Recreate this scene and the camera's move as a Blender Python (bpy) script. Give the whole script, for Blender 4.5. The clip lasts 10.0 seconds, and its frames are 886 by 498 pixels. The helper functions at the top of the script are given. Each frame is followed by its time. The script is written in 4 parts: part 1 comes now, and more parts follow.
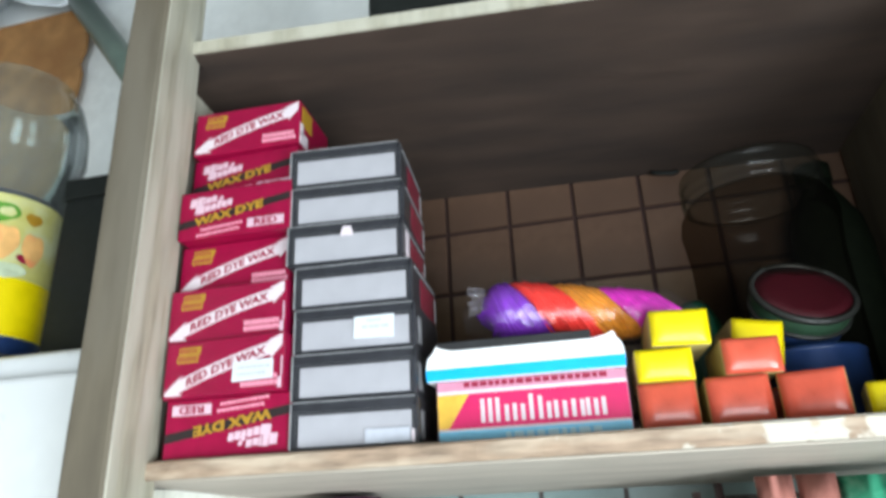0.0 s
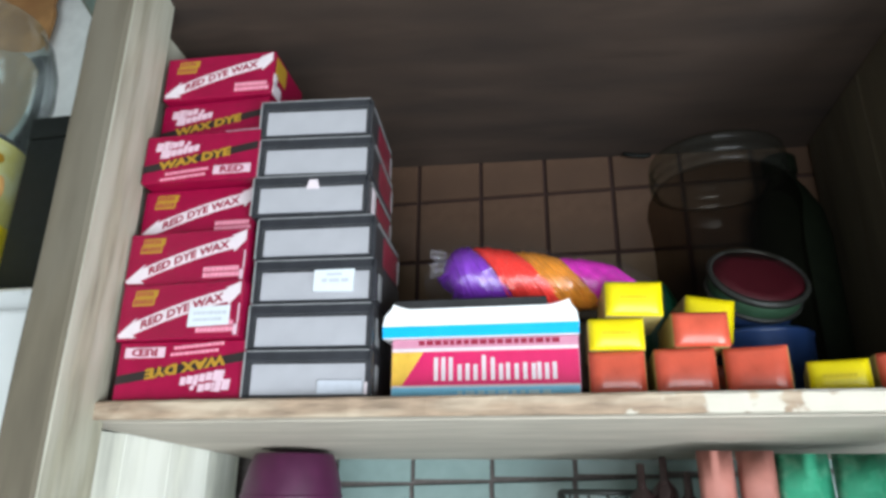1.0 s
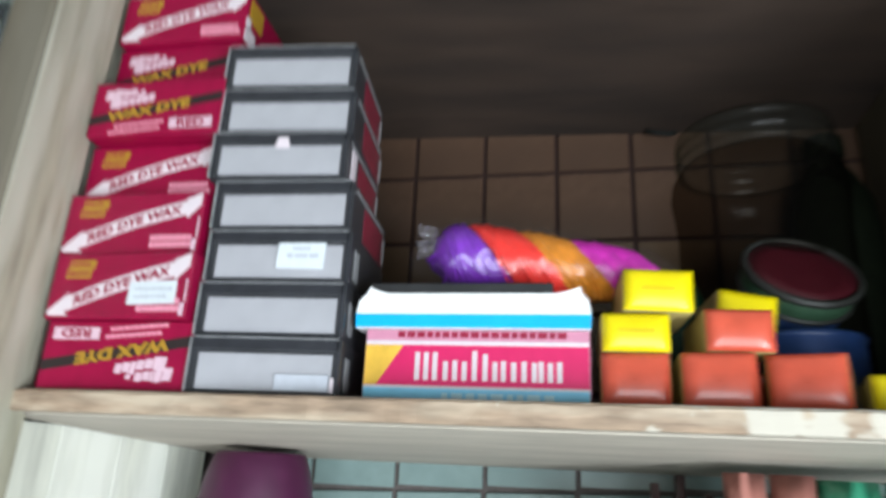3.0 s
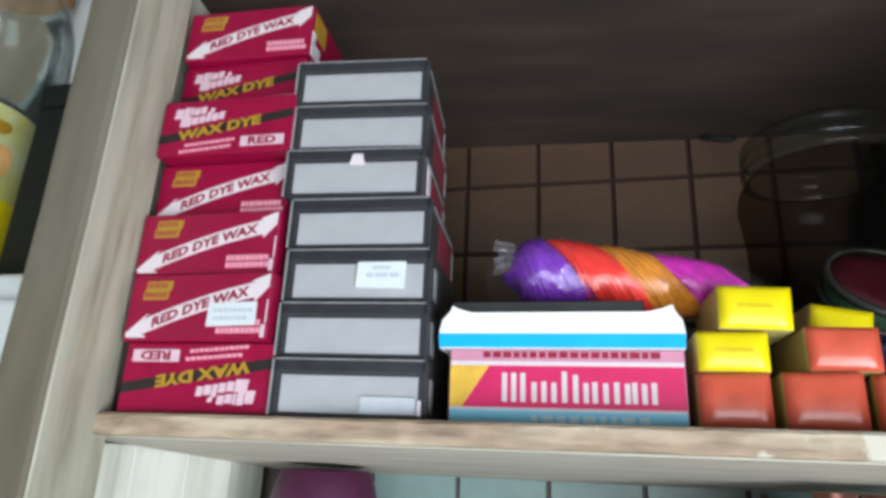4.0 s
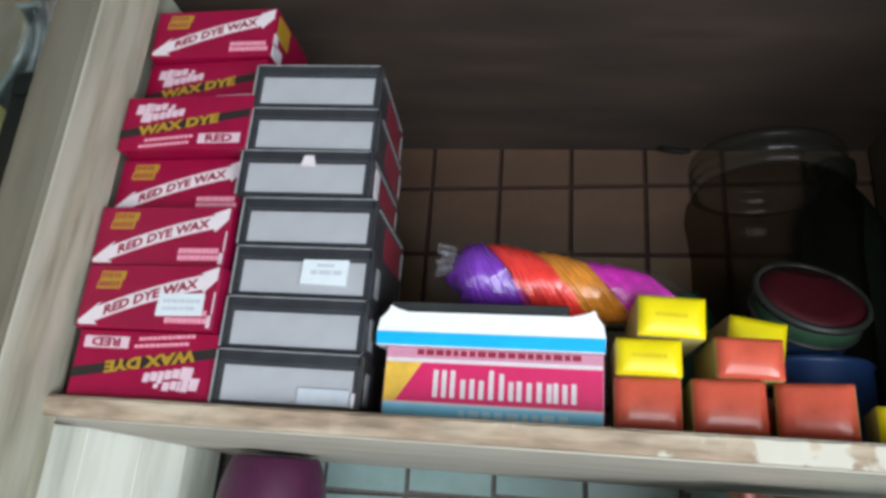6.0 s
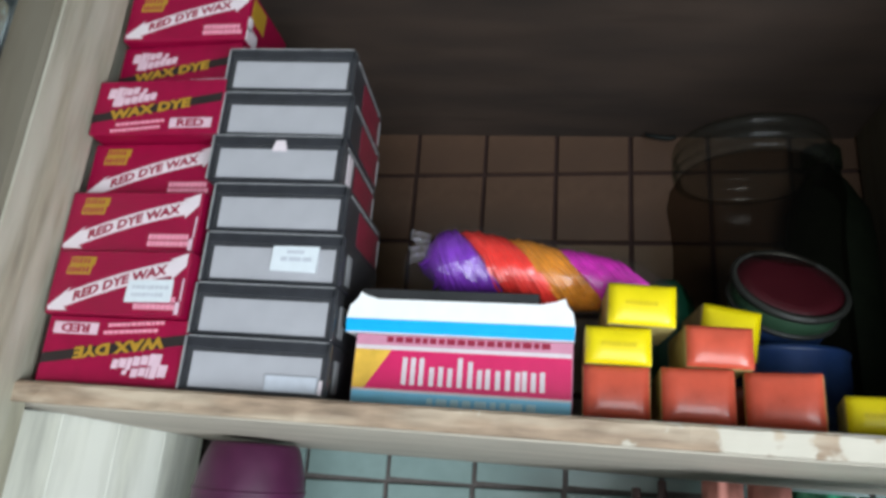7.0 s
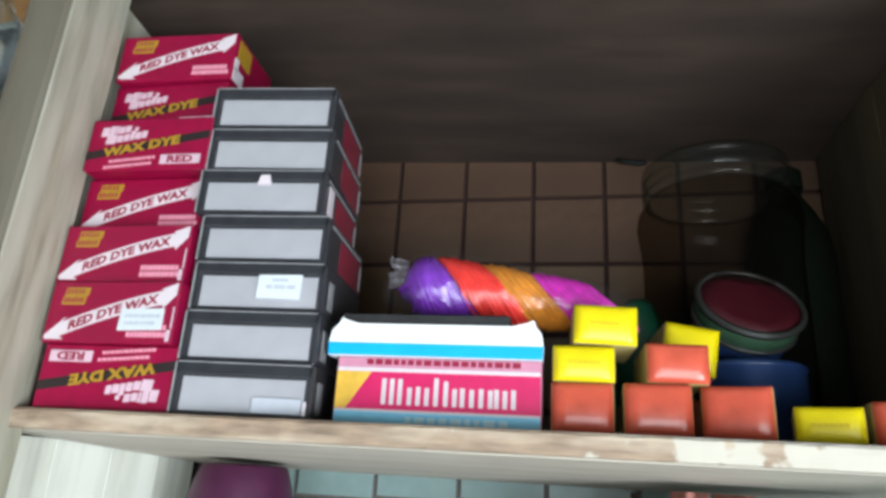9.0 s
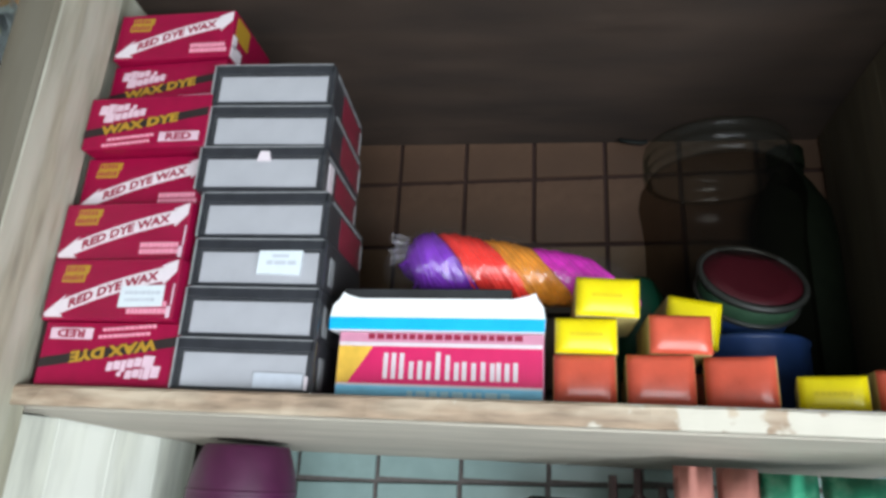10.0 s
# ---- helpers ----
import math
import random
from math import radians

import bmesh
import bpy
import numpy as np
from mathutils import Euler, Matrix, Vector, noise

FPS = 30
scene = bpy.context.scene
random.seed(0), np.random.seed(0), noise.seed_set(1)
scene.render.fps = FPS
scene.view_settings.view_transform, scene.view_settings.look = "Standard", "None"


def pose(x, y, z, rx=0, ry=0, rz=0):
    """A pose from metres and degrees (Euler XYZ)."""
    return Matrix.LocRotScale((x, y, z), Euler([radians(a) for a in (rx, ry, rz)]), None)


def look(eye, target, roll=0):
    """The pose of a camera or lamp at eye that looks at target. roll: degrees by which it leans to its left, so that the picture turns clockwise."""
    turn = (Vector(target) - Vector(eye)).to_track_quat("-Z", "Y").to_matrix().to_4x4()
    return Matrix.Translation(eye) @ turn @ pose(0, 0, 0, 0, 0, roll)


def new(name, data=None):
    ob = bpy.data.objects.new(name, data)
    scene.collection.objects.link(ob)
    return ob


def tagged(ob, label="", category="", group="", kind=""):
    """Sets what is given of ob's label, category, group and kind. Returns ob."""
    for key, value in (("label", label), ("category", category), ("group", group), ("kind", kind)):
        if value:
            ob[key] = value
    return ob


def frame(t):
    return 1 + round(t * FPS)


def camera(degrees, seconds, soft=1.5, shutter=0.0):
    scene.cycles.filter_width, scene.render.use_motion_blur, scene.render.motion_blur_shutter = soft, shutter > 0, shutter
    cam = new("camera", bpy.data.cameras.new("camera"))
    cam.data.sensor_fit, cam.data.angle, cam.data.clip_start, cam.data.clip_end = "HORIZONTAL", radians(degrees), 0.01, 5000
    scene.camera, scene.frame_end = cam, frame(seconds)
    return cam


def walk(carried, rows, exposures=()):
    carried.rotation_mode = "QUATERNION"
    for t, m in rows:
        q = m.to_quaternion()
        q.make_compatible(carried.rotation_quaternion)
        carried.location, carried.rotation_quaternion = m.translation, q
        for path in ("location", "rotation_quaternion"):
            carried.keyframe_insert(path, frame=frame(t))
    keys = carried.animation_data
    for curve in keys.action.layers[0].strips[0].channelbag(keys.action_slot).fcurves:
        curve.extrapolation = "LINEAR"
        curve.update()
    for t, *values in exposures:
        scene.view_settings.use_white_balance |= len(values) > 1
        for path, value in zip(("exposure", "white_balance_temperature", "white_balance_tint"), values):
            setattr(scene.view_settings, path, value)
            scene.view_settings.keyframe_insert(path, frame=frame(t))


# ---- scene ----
cam = camera(68.3, 10.0, soft=3.2, shutter=0.6)
PATH = [
    (0, (0.123, 0.137, 1.673), (-0.308, 1.952, 2.395), -2.7),
    (0.5, (0.127, 0.15, 1.657), (-0.286, 1.989, 2.326), -0.6),
    (1, (0.135, 0.145, 1.652), (-0.233, 1.995, 2.318), 0.4),
    (1.5, (0.134, 0.149, 1.652), (-0.219, 2.001, 2.321), 1.2),
    (2, (0.13, 0.152, 1.651), (-0.216, 1.998, 2.339), 1.0),
    (2.5, (0.131, 0.157, 1.656), (-0.206, 1.999, 2.357), 1.1),
    (2.7, (0.131, 0.168, 1.658), (-0.211, 2.012, 2.395), 1.3),
    (3, (0.132, 0.251, 1.675), (-0.263, 2.105, 2.312), 2.7),
    (3.2, (0.1, 0.303, 1.69), (-0.389, 2.152, 2.284), 3.7),
    (4.3, (0.076, 0.23, 1.688), (-0.36, 2.07, 2.337), 2.2),
    (4.5, (0.081, 0.229, 1.681), (-0.359, 2.076, 2.308), 2.4),
    (5, (0.093, 0.215, 1.685), (-0.375, 2.064, 2.288), 3.7),
    (5.5, (0.111, 0.228, 1.683), (-0.329, 2.083, 2.288), 4.1),
    (5.7, (0.118, 0.223, 1.69), (-0.303, 2.07, 2.327), 4.1),
    (6.8, (0.139, 0.242, 1.687), (-0.272, 2.117, 2.253), 4.3),
    (7, (0.149, 0.237, 1.693), (-0.27, 2.103, 2.279), 4.5),
    (7.5, (0.168, 0.219, 1.691), (-0.243, 2.074, 2.315), 3.9),
    (8, (0.174, 0.204, 1.683), (-0.201, 2.065, 2.313), 3.3),
    (8.5, (0.17, 0.204, 1.683), (-0.215, 2.063, 2.314), 3.5),
    (9, (0.171, 0.205, 1.689), (-0.225, 2.057, 2.334), 3.4),
    (9.5, (0.166, 0.213, 1.68), (-0.246, 2.067, 2.306), 3.1),
    (10, (0.17, 0.213, 1.674), (-0.228, 2.071, 2.297), 3.0),
]
walk(cam, [(t, look(eye, target, roll)) for t, eye, target, roll in PATH],
     exposures=[(0, 0.05), (0.5, -0.12), (2.5, -0.15), (3, -0.2), (4.5, -0.37), (7, -0.5), (8, -0.3), (8.5, -0.2), (9, -0.2), (10, -0.26)])

# ---- world and light ----
world = bpy.data.worlds.new("world")
scene.world = world
world.use_nodes = True
wn = world.node_tree.nodes
sky = wn.new("ShaderNodeTexSky")
sky.sky_type = "NISHITA"
sky.sun_disc = False
sky.sun_elevation = radians(40)
sky.sun_rotation = radians(150)
world.node_tree.links.new(sky.outputs[0], wn["Background"].inputs[0])
wn["Background"].inputs[1].default_value = 0.1


def area_lamp(name, eye, target, w, h, watts, colour):
    lamp = bpy.data.lights.new(name, "AREA")
    lamp.shape, lamp.size, lamp.size_y, lamp.energy, lamp.color = "RECTANGLE", w, h, watts, colour
    ob = new(name, lamp)
    ob.matrix_world = look(eye, target)
    return ob


# two unseen openings added for daylight: low beside the shelf, and behind the camera
area_lamp("daylight_opening", (1.14, -0.6, 0.95), (0.0, -0.6, 0.95), 1.3, 1.1, 95, (0.84, 0.935, 1.0))
area_lamp("daylight_rear_opening", (0.5, -2.19, 0.75), (0.5, 0.0, 0.75), 1.2, 1.4, 62, (0.84, 0.935, 1.0))

# ---- materials ----
def material(name, colour, rough=0.5, metal=0.0, noise_scale=30.0, vary=0.12, bump=0.1, stretch=(1, 1, 1), coat=0.0, spec=0.5, second=None, second_scale=4.0, second_at=0.55, sub=0.0):
    """A principled surface with fine grain and, on a larger scale, a second tone."""
    m = bpy.data.materials.new(name)
    m.use_nodes = True
    n, l = m.node_tree.nodes, m.node_tree.links
    b = n["Principled BSDF"]
    b.inputs["Roughness"].default_value, b.inputs["Metallic"].default_value = rough, metal
    b.inputs["Coat Weight"].default_value, b.inputs["Coat Roughness"].default_value = coat, 0.15
    b.inputs["Specular IOR Level"].default_value = spec
    co = n.new("ShaderNodeTexCoord")
    mp = n.new("ShaderNodeMapping")
    mp.inputs["Scale"].default_value = stretch
    l.new(co.outputs["Object"], mp.inputs["Vector"])
    fine = n.new("ShaderNodeTexNoise")
    fine.inputs["Scale"].default_value, fine.inputs["Detail"].default_value = noise_scale, 6
    l.new(mp.outputs[0], fine.inputs["Vector"])
    ramp = n.new("ShaderNodeValToRGB")
    ramp.color_ramp.elements[0].position, ramp.color_ramp.elements[1].position = 0.3, 0.72
    ramp.color_ramp.elements[0].color = (*[c * (1 - vary) for c in colour], 1)
    ramp.color_ramp.elements[1].color = (*[min(1, c * (1 + vary)) for c in colour], 1)
    l.new(fine.outputs[0], ramp.inputs[0])
    out = ramp.outputs[0]
    if second:
        big = n.new("ShaderNodeTexNoise")
        big.inputs["Scale"].default_value, big.inputs["Detail"].default_value = second_scale, 4
        l.new(mp.outputs[0], big.inputs["Vector"])
        r2 = n.new("ShaderNodeValToRGB")
        r2.color_ramp.elements[0].position, r2.color_ramp.elements[1].position = second_at - 0.09, second_at + 0.09
        l.new(big.outputs[0], r2.inputs[0])
        mix = n.new("ShaderNodeMixRGB")
        l.new(r2.outputs[0], mix.inputs[0])
        l.new(out, mix.inputs[1])
        mix.inputs[2].default_value = (*second, 1)
        out = mix.outputs[0]
    l.new(out, b.inputs["Base Color"])
    rr = n.new("ShaderNodeMapRange")
    rr.inputs["To Min"].default_value, rr.inputs["To Max"].default_value = max(0.02, rough - 0.08), min(1, rough + 0.1)
    l.new(fine.outputs[0], rr.inputs[0])
    l.new(rr.outputs[0], b.inputs["Roughness"])
    if bump:
        bp = n.new("ShaderNodeBump")
        bp.inputs["Strength"].default_value, bp.inputs["Distance"].default_value = bump, 0.002
        l.new(fine.outputs[0], bp.inputs["Height"])
        l.new(bp.outputs[0], b.inputs["Normal"])
    return m


def clear_plastic(name, tint, gloss=0.05, haze=0.0, ior=1.4, shine=0.05, ripple=0.0):
    """Thin clear plastic: see-through, glossy by Fresnel, a little milky."""
    m = bpy.data.materials.new(name)
    m.use_nodes = True
    n, l = m.node_tree.nodes, m.node_tree.links
    n.remove(n["Principled BSDF"])
    tr = n.new("ShaderNodeBsdfTransparent")
    tr.inputs[0].default_value = (*tint, 1)
    gl = n.new("ShaderNodeBsdfGlossy")
    gl.inputs["Roughness"].default_value = gloss
    if ripple:
        co = n.new("ShaderNodeTexCoord")
        wv = n.new("ShaderNodeTexNoise")
        wv.inputs["Scale"].default_value, wv.inputs["Detail"].default_value, wv.inputs["Distortion"].default_value = 28, 3, 1.2
        l.new(co.outputs["Object"], wv.inputs["Vector"])
        bp = n.new("ShaderNodeBump")
        bp.inputs["Strength"].default_value, bp.inputs["Distance"].default_value = ripple, 0.006
        l.new(wv.outputs[0], bp.inputs["Height"])
        l.new(bp.outputs[0], gl.inputs["Normal"])
    df = n.new("ShaderNodeBsdfDiffuse")
    df.inputs[0].default_value = (*tint, 1)
    mh = n.new("ShaderNodeMixShader")
    mh.inputs[0].default_value = haze
    l.new(tr.outputs[0], mh.inputs[1])
    l.new(df.outputs[0], mh.inputs[2])
    fr = n.new("ShaderNodeFresnel")
    fr.inputs[0].default_value = ior or 1.3
    mx = n.new("ShaderNodeMixShader")
    if ior:
        l.new(fr.outputs[0], mx.inputs[0])
    else:
        mx.inputs[0].default_value = shine
    l.new(mh.outputs[0], mx.inputs[1])
    l.new(gl.outputs[0], mx.inputs[2])
    l.new(mx.outputs[0], n["Material Output"].inputs[0])
    return m


FRONT_WOOD = material("darker_brown_lumber", (0.125, 0.104, 0.073), 0.8, noise_scale=12, vary=0.18, bump=0.3, stretch=(5, 5, 0.9), second=(0.15, 0.13, 0.098), second_scale=4, second_at=0.55)
POST_WOOD = material("pale_lumber", (0.38, 0.355, 0.27), 0.75, noise_scale=14, vary=0.22, bump=0.5, stretch=(6, 6, 1.0), second=(0.52, 0.5, 0.41), second_scale=4, second_at=0.5)
BOARD_WOOD = material("plywood_board", (0.44, 0.395, 0.335), 0.7, noise_scale=18, vary=0.16, bump=0.15, stretch=(0.7, 5, 5), second=(0.37, 0.33, 0.28), second_scale=3)
EDGE_WOOD = material("worn_board_edge", (0.33, 0.235, 0.165), 0.75, noise_scale=30, vary=0.34, bump=0.4, stretch=(1, 3, 6), second=(0.5, 0.4, 0.3), second_scale=9, second_at=0.56)


def flaked_paint(m, start, colour):
    """White paint left on the bare wood from a place on, broken up by flakes."""
    n, l = m.node_tree.nodes, m.node_tree.links
    b = n["Principled BSDF"]
    wood = b.inputs["Base Color"].links[0].from_socket
    co = n.new("ShaderNodeTexCoord")
    sp = n.new("ShaderNodeSeparateXYZ")
    l.new(co.outputs["Object"], sp.inputs[0])
    fl = n.new("ShaderNodeTexNoise")
    fl.inputs["Scale"].default_value, fl.inputs["Detail"].default_value = 42, 5
    l.new(co.outputs["Object"], fl.inputs["Vector"])
    ad = n.new("ShaderNodeMath")
    ad.operation = "MULTIPLY_ADD"
    ad.inputs[1].default_value = 0.9
    l.new(fl.outputs[0], ad.inputs[0])
    l.new(sp.outputs[0], ad.inputs[2])
    st = n.new("ShaderNodeMapRange")
    st.inputs["From Min"].default_value, st.inputs["From Max"].default_value = start + 0.43, start + 0.49
    l.new(ad.outputs[0], st.inputs[0])
    mx = n.new("ShaderNodeMixRGB")
    l.new(st.outputs[0], mx.inputs[0])
    l.new(wood, mx.inputs[1])
    mx.inputs[2].default_value = (*colour, 1)
    l.new(mx.outputs[0], b.inputs["Base Color"])


flaked_paint(EDGE_WOOD, 0.21, (0.58, 0.53, 0.45))
# roof plywood: part of the compartment's shade is put into this dark colour
CEIL_WOOD = material("shade_darkened_plywood", (0.052, 0.033, 0.024), 0.75, noise_scale=16, vary=0.2, bump=0.15, stretch=(0.8, 4, 4), second=(0.032, 0.021, 0.016), second_scale=4)
PANEL_WOOD = material("whitewashed_panel", (0.64, 0.64, 0.56), 0.7, noise_scale=14, vary=0.2, bump=0.25, stretch=(4, 4, 0.6), second=(0.82, 0.82, 0.74), second_scale=5, second_at=0.52)
# end panel's plywood: the shade at that end is put into its colour
SIDE_WOOD = material("shade_dark_side_plywood", (0.1, 0.078, 0.048), 0.7, noise_scale=16, vary=0.16, bump=0.15, stretch=(5, 5, 0.7), second=(0.075, 0.058, 0.036), second_scale=5)
# Tiles above the board are coloured darker for its shade, lower ones left pale.
TILE = material("shaded_brown_tile", (0.128, 0.081, 0.05), 0.2, noise_scale=60, vary=0.05, bump=0.03, second=(0.108, 0.067, 0.041), second_scale=7)
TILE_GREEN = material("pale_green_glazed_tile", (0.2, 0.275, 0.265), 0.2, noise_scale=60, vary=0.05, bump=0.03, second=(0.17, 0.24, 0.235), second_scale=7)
TILE_TAN_SHADED = material("shaded_tan_tile", (0.1, 0.058, 0.038), 0.22, noise_scale=60, vary=0.08, bump=0.03, second=(0.085, 0.05, 0.034), second_scale=7)
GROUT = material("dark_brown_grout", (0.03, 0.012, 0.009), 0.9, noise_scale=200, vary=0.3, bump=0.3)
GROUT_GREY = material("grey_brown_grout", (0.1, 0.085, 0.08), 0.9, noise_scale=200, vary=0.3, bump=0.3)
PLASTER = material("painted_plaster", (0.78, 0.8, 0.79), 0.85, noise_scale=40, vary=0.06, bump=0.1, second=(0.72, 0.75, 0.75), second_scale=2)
# darker than the seen plaster, so that unseen surfaces bounce less light
SHADE_PLASTER = material("unseen_wall_plaster", (0.28, 0.285, 0.265), 0.85, noise_scale=40, vary=0.08, bump=0.1, second=(0.24, 0.245, 0.225), second_scale=2)
CONCRETE = material("pale_screed_floor", (0.52, 0.51, 0.48), 0.7, noise_scale=60, vary=0.2, bump=0.2, second=(0.45, 0.44, 0.41), second_scale=3)
RED_CARD = material("crimson_carton", (0.27, 0.002, 0.038), 0.45, noise_scale=60, vary=0.12, bump=0.03, spec=0.25)
EDGE_GREY = material("pale_fold_and_glint", (0.3, 0.3, 0.31), 0.4, noise_scale=70, vary=0.2, bump=0.0)
RED_DARK = material("dark_red_carton", (0.2, 0.005, 0.026), 0.35, noise_scale=60, vary=0.2, bump=0.1, second=(0.03, 0.004, 0.008), second_scale=22, second_at=0.58)
PRINT_WHITE = material("white_print", (0.7, 0.61, 0.65), 0.4, noise_scale=90, vary=0.04, bump=0.0)
PRINT_ROSE = material("pale_rose_print", (0.66, 0.46, 0.54), 0.4, noise_scale=90, vary=0.06, bump=0.0)
PRINT_PINK = material("pink_print", (0.78, 0.3, 0.4), 0.4, noise_scale=90, vary=0.06, bump=0.0)
PRINT_GOLD = material("gold_print", (0.4, 0.22, 0.02), 0.4, noise_scale=90, vary=0.06, bump=0.0)
PRINT_BLACK = material("black_print", (0.018, 0.012, 0.012), 0.45, noise_scale=90, vary=0.1, bump=0.0)
PRINT_RED = material("red_print", (0.28, 0.008, 0.04), 0.4, noise_scale=90, vary=0.08, bump=0.0)
STICKER = material("paper_sticker", (0.64, 0.68, 0.72), 0.6, noise_scale=120, vary=0.04, bump=0.03)
FAINT_GREY = material("faded_ink", (0.48, 0.5, 0.56), 0.6, noise_scale=120, vary=0.05, bump=0.0)
SLATE = material("slate_carton_rim", (0.022, 0.023, 0.029), 0.35, noise_scale=70, vary=0.25, bump=0.04, coat=0.25)
SILVER_CARD = material("silver_grey_card", (0.4, 0.395, 0.425), 0.4, noise_scale=50, vary=0.06, bump=0.04, coat=0.4)
YELLOW_CARD = material("yellow_carton", (0.86, 0.68, 0.0), 0.4, noise_scale=60, vary=0.05, bump=0.03, coat=0.15)
FLASH_YELLOW = material("warm_yellow_print", (0.78, 0.46, 0.06), 0.4, noise_scale=50, vary=0.15, bump=0.0)
PALE_INK = material("pale_sky_ink", (0.55, 0.8, 0.93), 0.4, noise_scale=60, vary=0.1, bump=0.0)
YELLOW_INK = material("dull_yellow_ink", (0.72, 0.55, 0.0), 0.45, noise_scale=90, vary=0.08, bump=0.0)
ORANGE_CARD = material("orange_carton", (0.66, 0.1, 0.055), 0.3, noise_scale=60, vary=0.14, bump=0.05, coat=0.3)
TAN_CARD = material("tan_carton_side", (0.5, 0.4, 0.16), 0.5, noise_scale=60, vary=0.1, bump=0.03)
WHITE_CARD = material("white_carton", (0.86, 0.86, 0.87), 0.4, noise_scale=60, vary=0.03, bump=0.03)
BLUE_PRINT = material("sky_blue_print", (0.0, 0.42, 0.82), 0.4, noise_scale=60, vary=0.05, bump=0.0)
PALE_BLUE = material("pale_blue_print", (0.25, 0.66, 0.92), 0.4, noise_scale=60, vary=0.05, bump=0.0)
MAGENTA_CARD = material("raspberry_carton", (0.66, 0.012, 0.12), 0.4, noise_scale=60, vary=0.06, bump=0.03, coat=0.05)
MAUVE_CARD = material("mauve_carton", (0.6, 0.25, 0.36), 0.4, noise_scale=60, vary=0.08, bump=0.03)
BLACK_CARD = material("black_card", (0.02, 0.02, 0.022), 0.45, noise_scale=60, vary=0.2, bump=0.05)
BLACK_PLASTIC = material("black_plastic", (0.012, 0.014, 0.013), 0.5, noise_scale=80, vary=0.2, bump=0.04, spec=0.15)
CABLE = material("black_cable", (0.01, 0.01, 0.01), 0.5, noise_scale=80, vary=0.2, bump=0.0)
PURPLE_ROPE = material("purple_twine", (0.2, 0.03, 0.46), 0.35, noise_scale=90, vary=0.2, bump=0.25, coat=0.35)
RED_ROPE = material("red_twine", (1.0, 0.04, 0.03), 0.3, noise_scale=90, vary=0.2, bump=0.25, coat=0.35)
ORANGE_ROPE = material("orange_twine", (0.74, 0.26, 0.02), 0.3, noise_scale=90, vary=0.2, bump=0.25, coat=0.35)
PINK_ROPE = material("magenta_twine", (0.78, 0.03, 0.55), 0.35, noise_scale=90, vary=0.2, bump=0.25, coat=0.35)
GREEN_PLASTIC = material("dark_green_plastic", (0.006, 0.06, 0.032), 0.35, noise_scale=60, vary=0.15, bump=0.03)
OLIVE_PLASTIC = material("near_black_olive_plastic", (0.006, 0.0085, 0.0045), 0.75, noise_scale=60, vary=0.2, bump=0.03, spec=0.06)
# tub plastics are kept dark, with the dim end's shade in their colour
MAROON_PLASTIC = material("shade_dark_crimson_plastic", (0.06, 0.005, 0.01), 0.4, noise_scale=60, vary=0.12, bump=0.03)
RIM_PLASTIC = material("shade_dark_milky_plastic", (0.03, 0.031, 0.028), 0.4, noise_scale=60, vary=0.06, bump=0.03)
MID_GREEN = material("shade_dark_green_plastic", (0.038, 0.09, 0.05), 0.4, noise_scale=60, vary=0.12, bump=0.03)
NAVY = material("navy_tin_paint", (0.015, 0.04, 0.13), 0.35, noise_scale=60, vary=0.15, bump=0.03)
PURPLE_PLASTIC = material("purple_plastic", (0.06, 0.006, 0.038), 0.45, noise_scale=50, vary=0.12, bump=0.03)
WIRE = material("dark_coated_wire", (0.02, 0.022, 0.02), 0.45, noise_scale=80, vary=0.2, bump=0.0)
PINK_PACK = material("salmon_packet", (0.42, 0.17, 0.14), 0.35, noise_scale=30, vary=0.2, bump=0.3)
GREEN_PACK = material("emerald_packet", (0.04, 0.33, 0.19), 0.25, noise_scale=30, vary=0.3, bump=0.5, coat=0.4, second=(0.25, 0.55, 0.38), second_scale=26, second_at=0.62)
DARK_GLASS = material("dark_brown_bottle", (0.02, 0.01, 0.01), 0.2, noise_scale=60, vary=0.2, bump=0.0)
CABINET_WHITE = material("white_enamel", (0.78, 0.8, 0.8), 0.3, noise_scale=30, vary=0.04, bump=0.02, second=(0.72, 0.74, 0.75), second_scale=3)
LABEL_YELLOW = material("cream_label", (0.56, 0.53, 0.16), 0.4, noise_scale=50, vary=0.08, bump=0.0, second=(0.62, 0.64, 0.36), second_scale=14)
LABEL_GREEN = material("green_label_print", (0.1, 0.3, 0.03), 0.4, noise_scale=50, vary=0.2, bump=0.0)
LABEL_PALE = material("pale_green_label_print", (0.5, 0.58, 0.4), 0.4, noise_scale=40, vary=0.25, bump=0.0)
LABEL_PEACH = material("peach_label_print", (0.8, 0.45, 0.16), 0.4, noise_scale=40, vary=0.2, bump=0.0, second=(0.8, 0.16, 0.08), second_scale=18)
DARK_FILL = material("dark_sweets", (0.06, 0.05, 0.07), 0.5, noise_scale=60, vary=0.4, bump=0.4)
BROWN_BOARD = material("brown_fibreboard", (0.34, 0.17, 0.06), 0.7, noise_scale=20, vary=0.25, bump=0.3, second=(0.26, 0.12, 0.04), second_scale=7)
PIPE_GREEN = material("grey_green_pipe", (0.14, 0.2, 0.17), 0.35, noise_scale=40, vary=0.15, bump=0.03)
SHEET = material("white_plastic_sheet", (0.7, 0.75, 0.8), 0.3, noise_scale=14, vary=0.15, bump=0.6)
JAR_CLEAR = clear_plastic("clear_jar_plastic", (0.74, 0.84, 0.83), 0.08, 0.07)
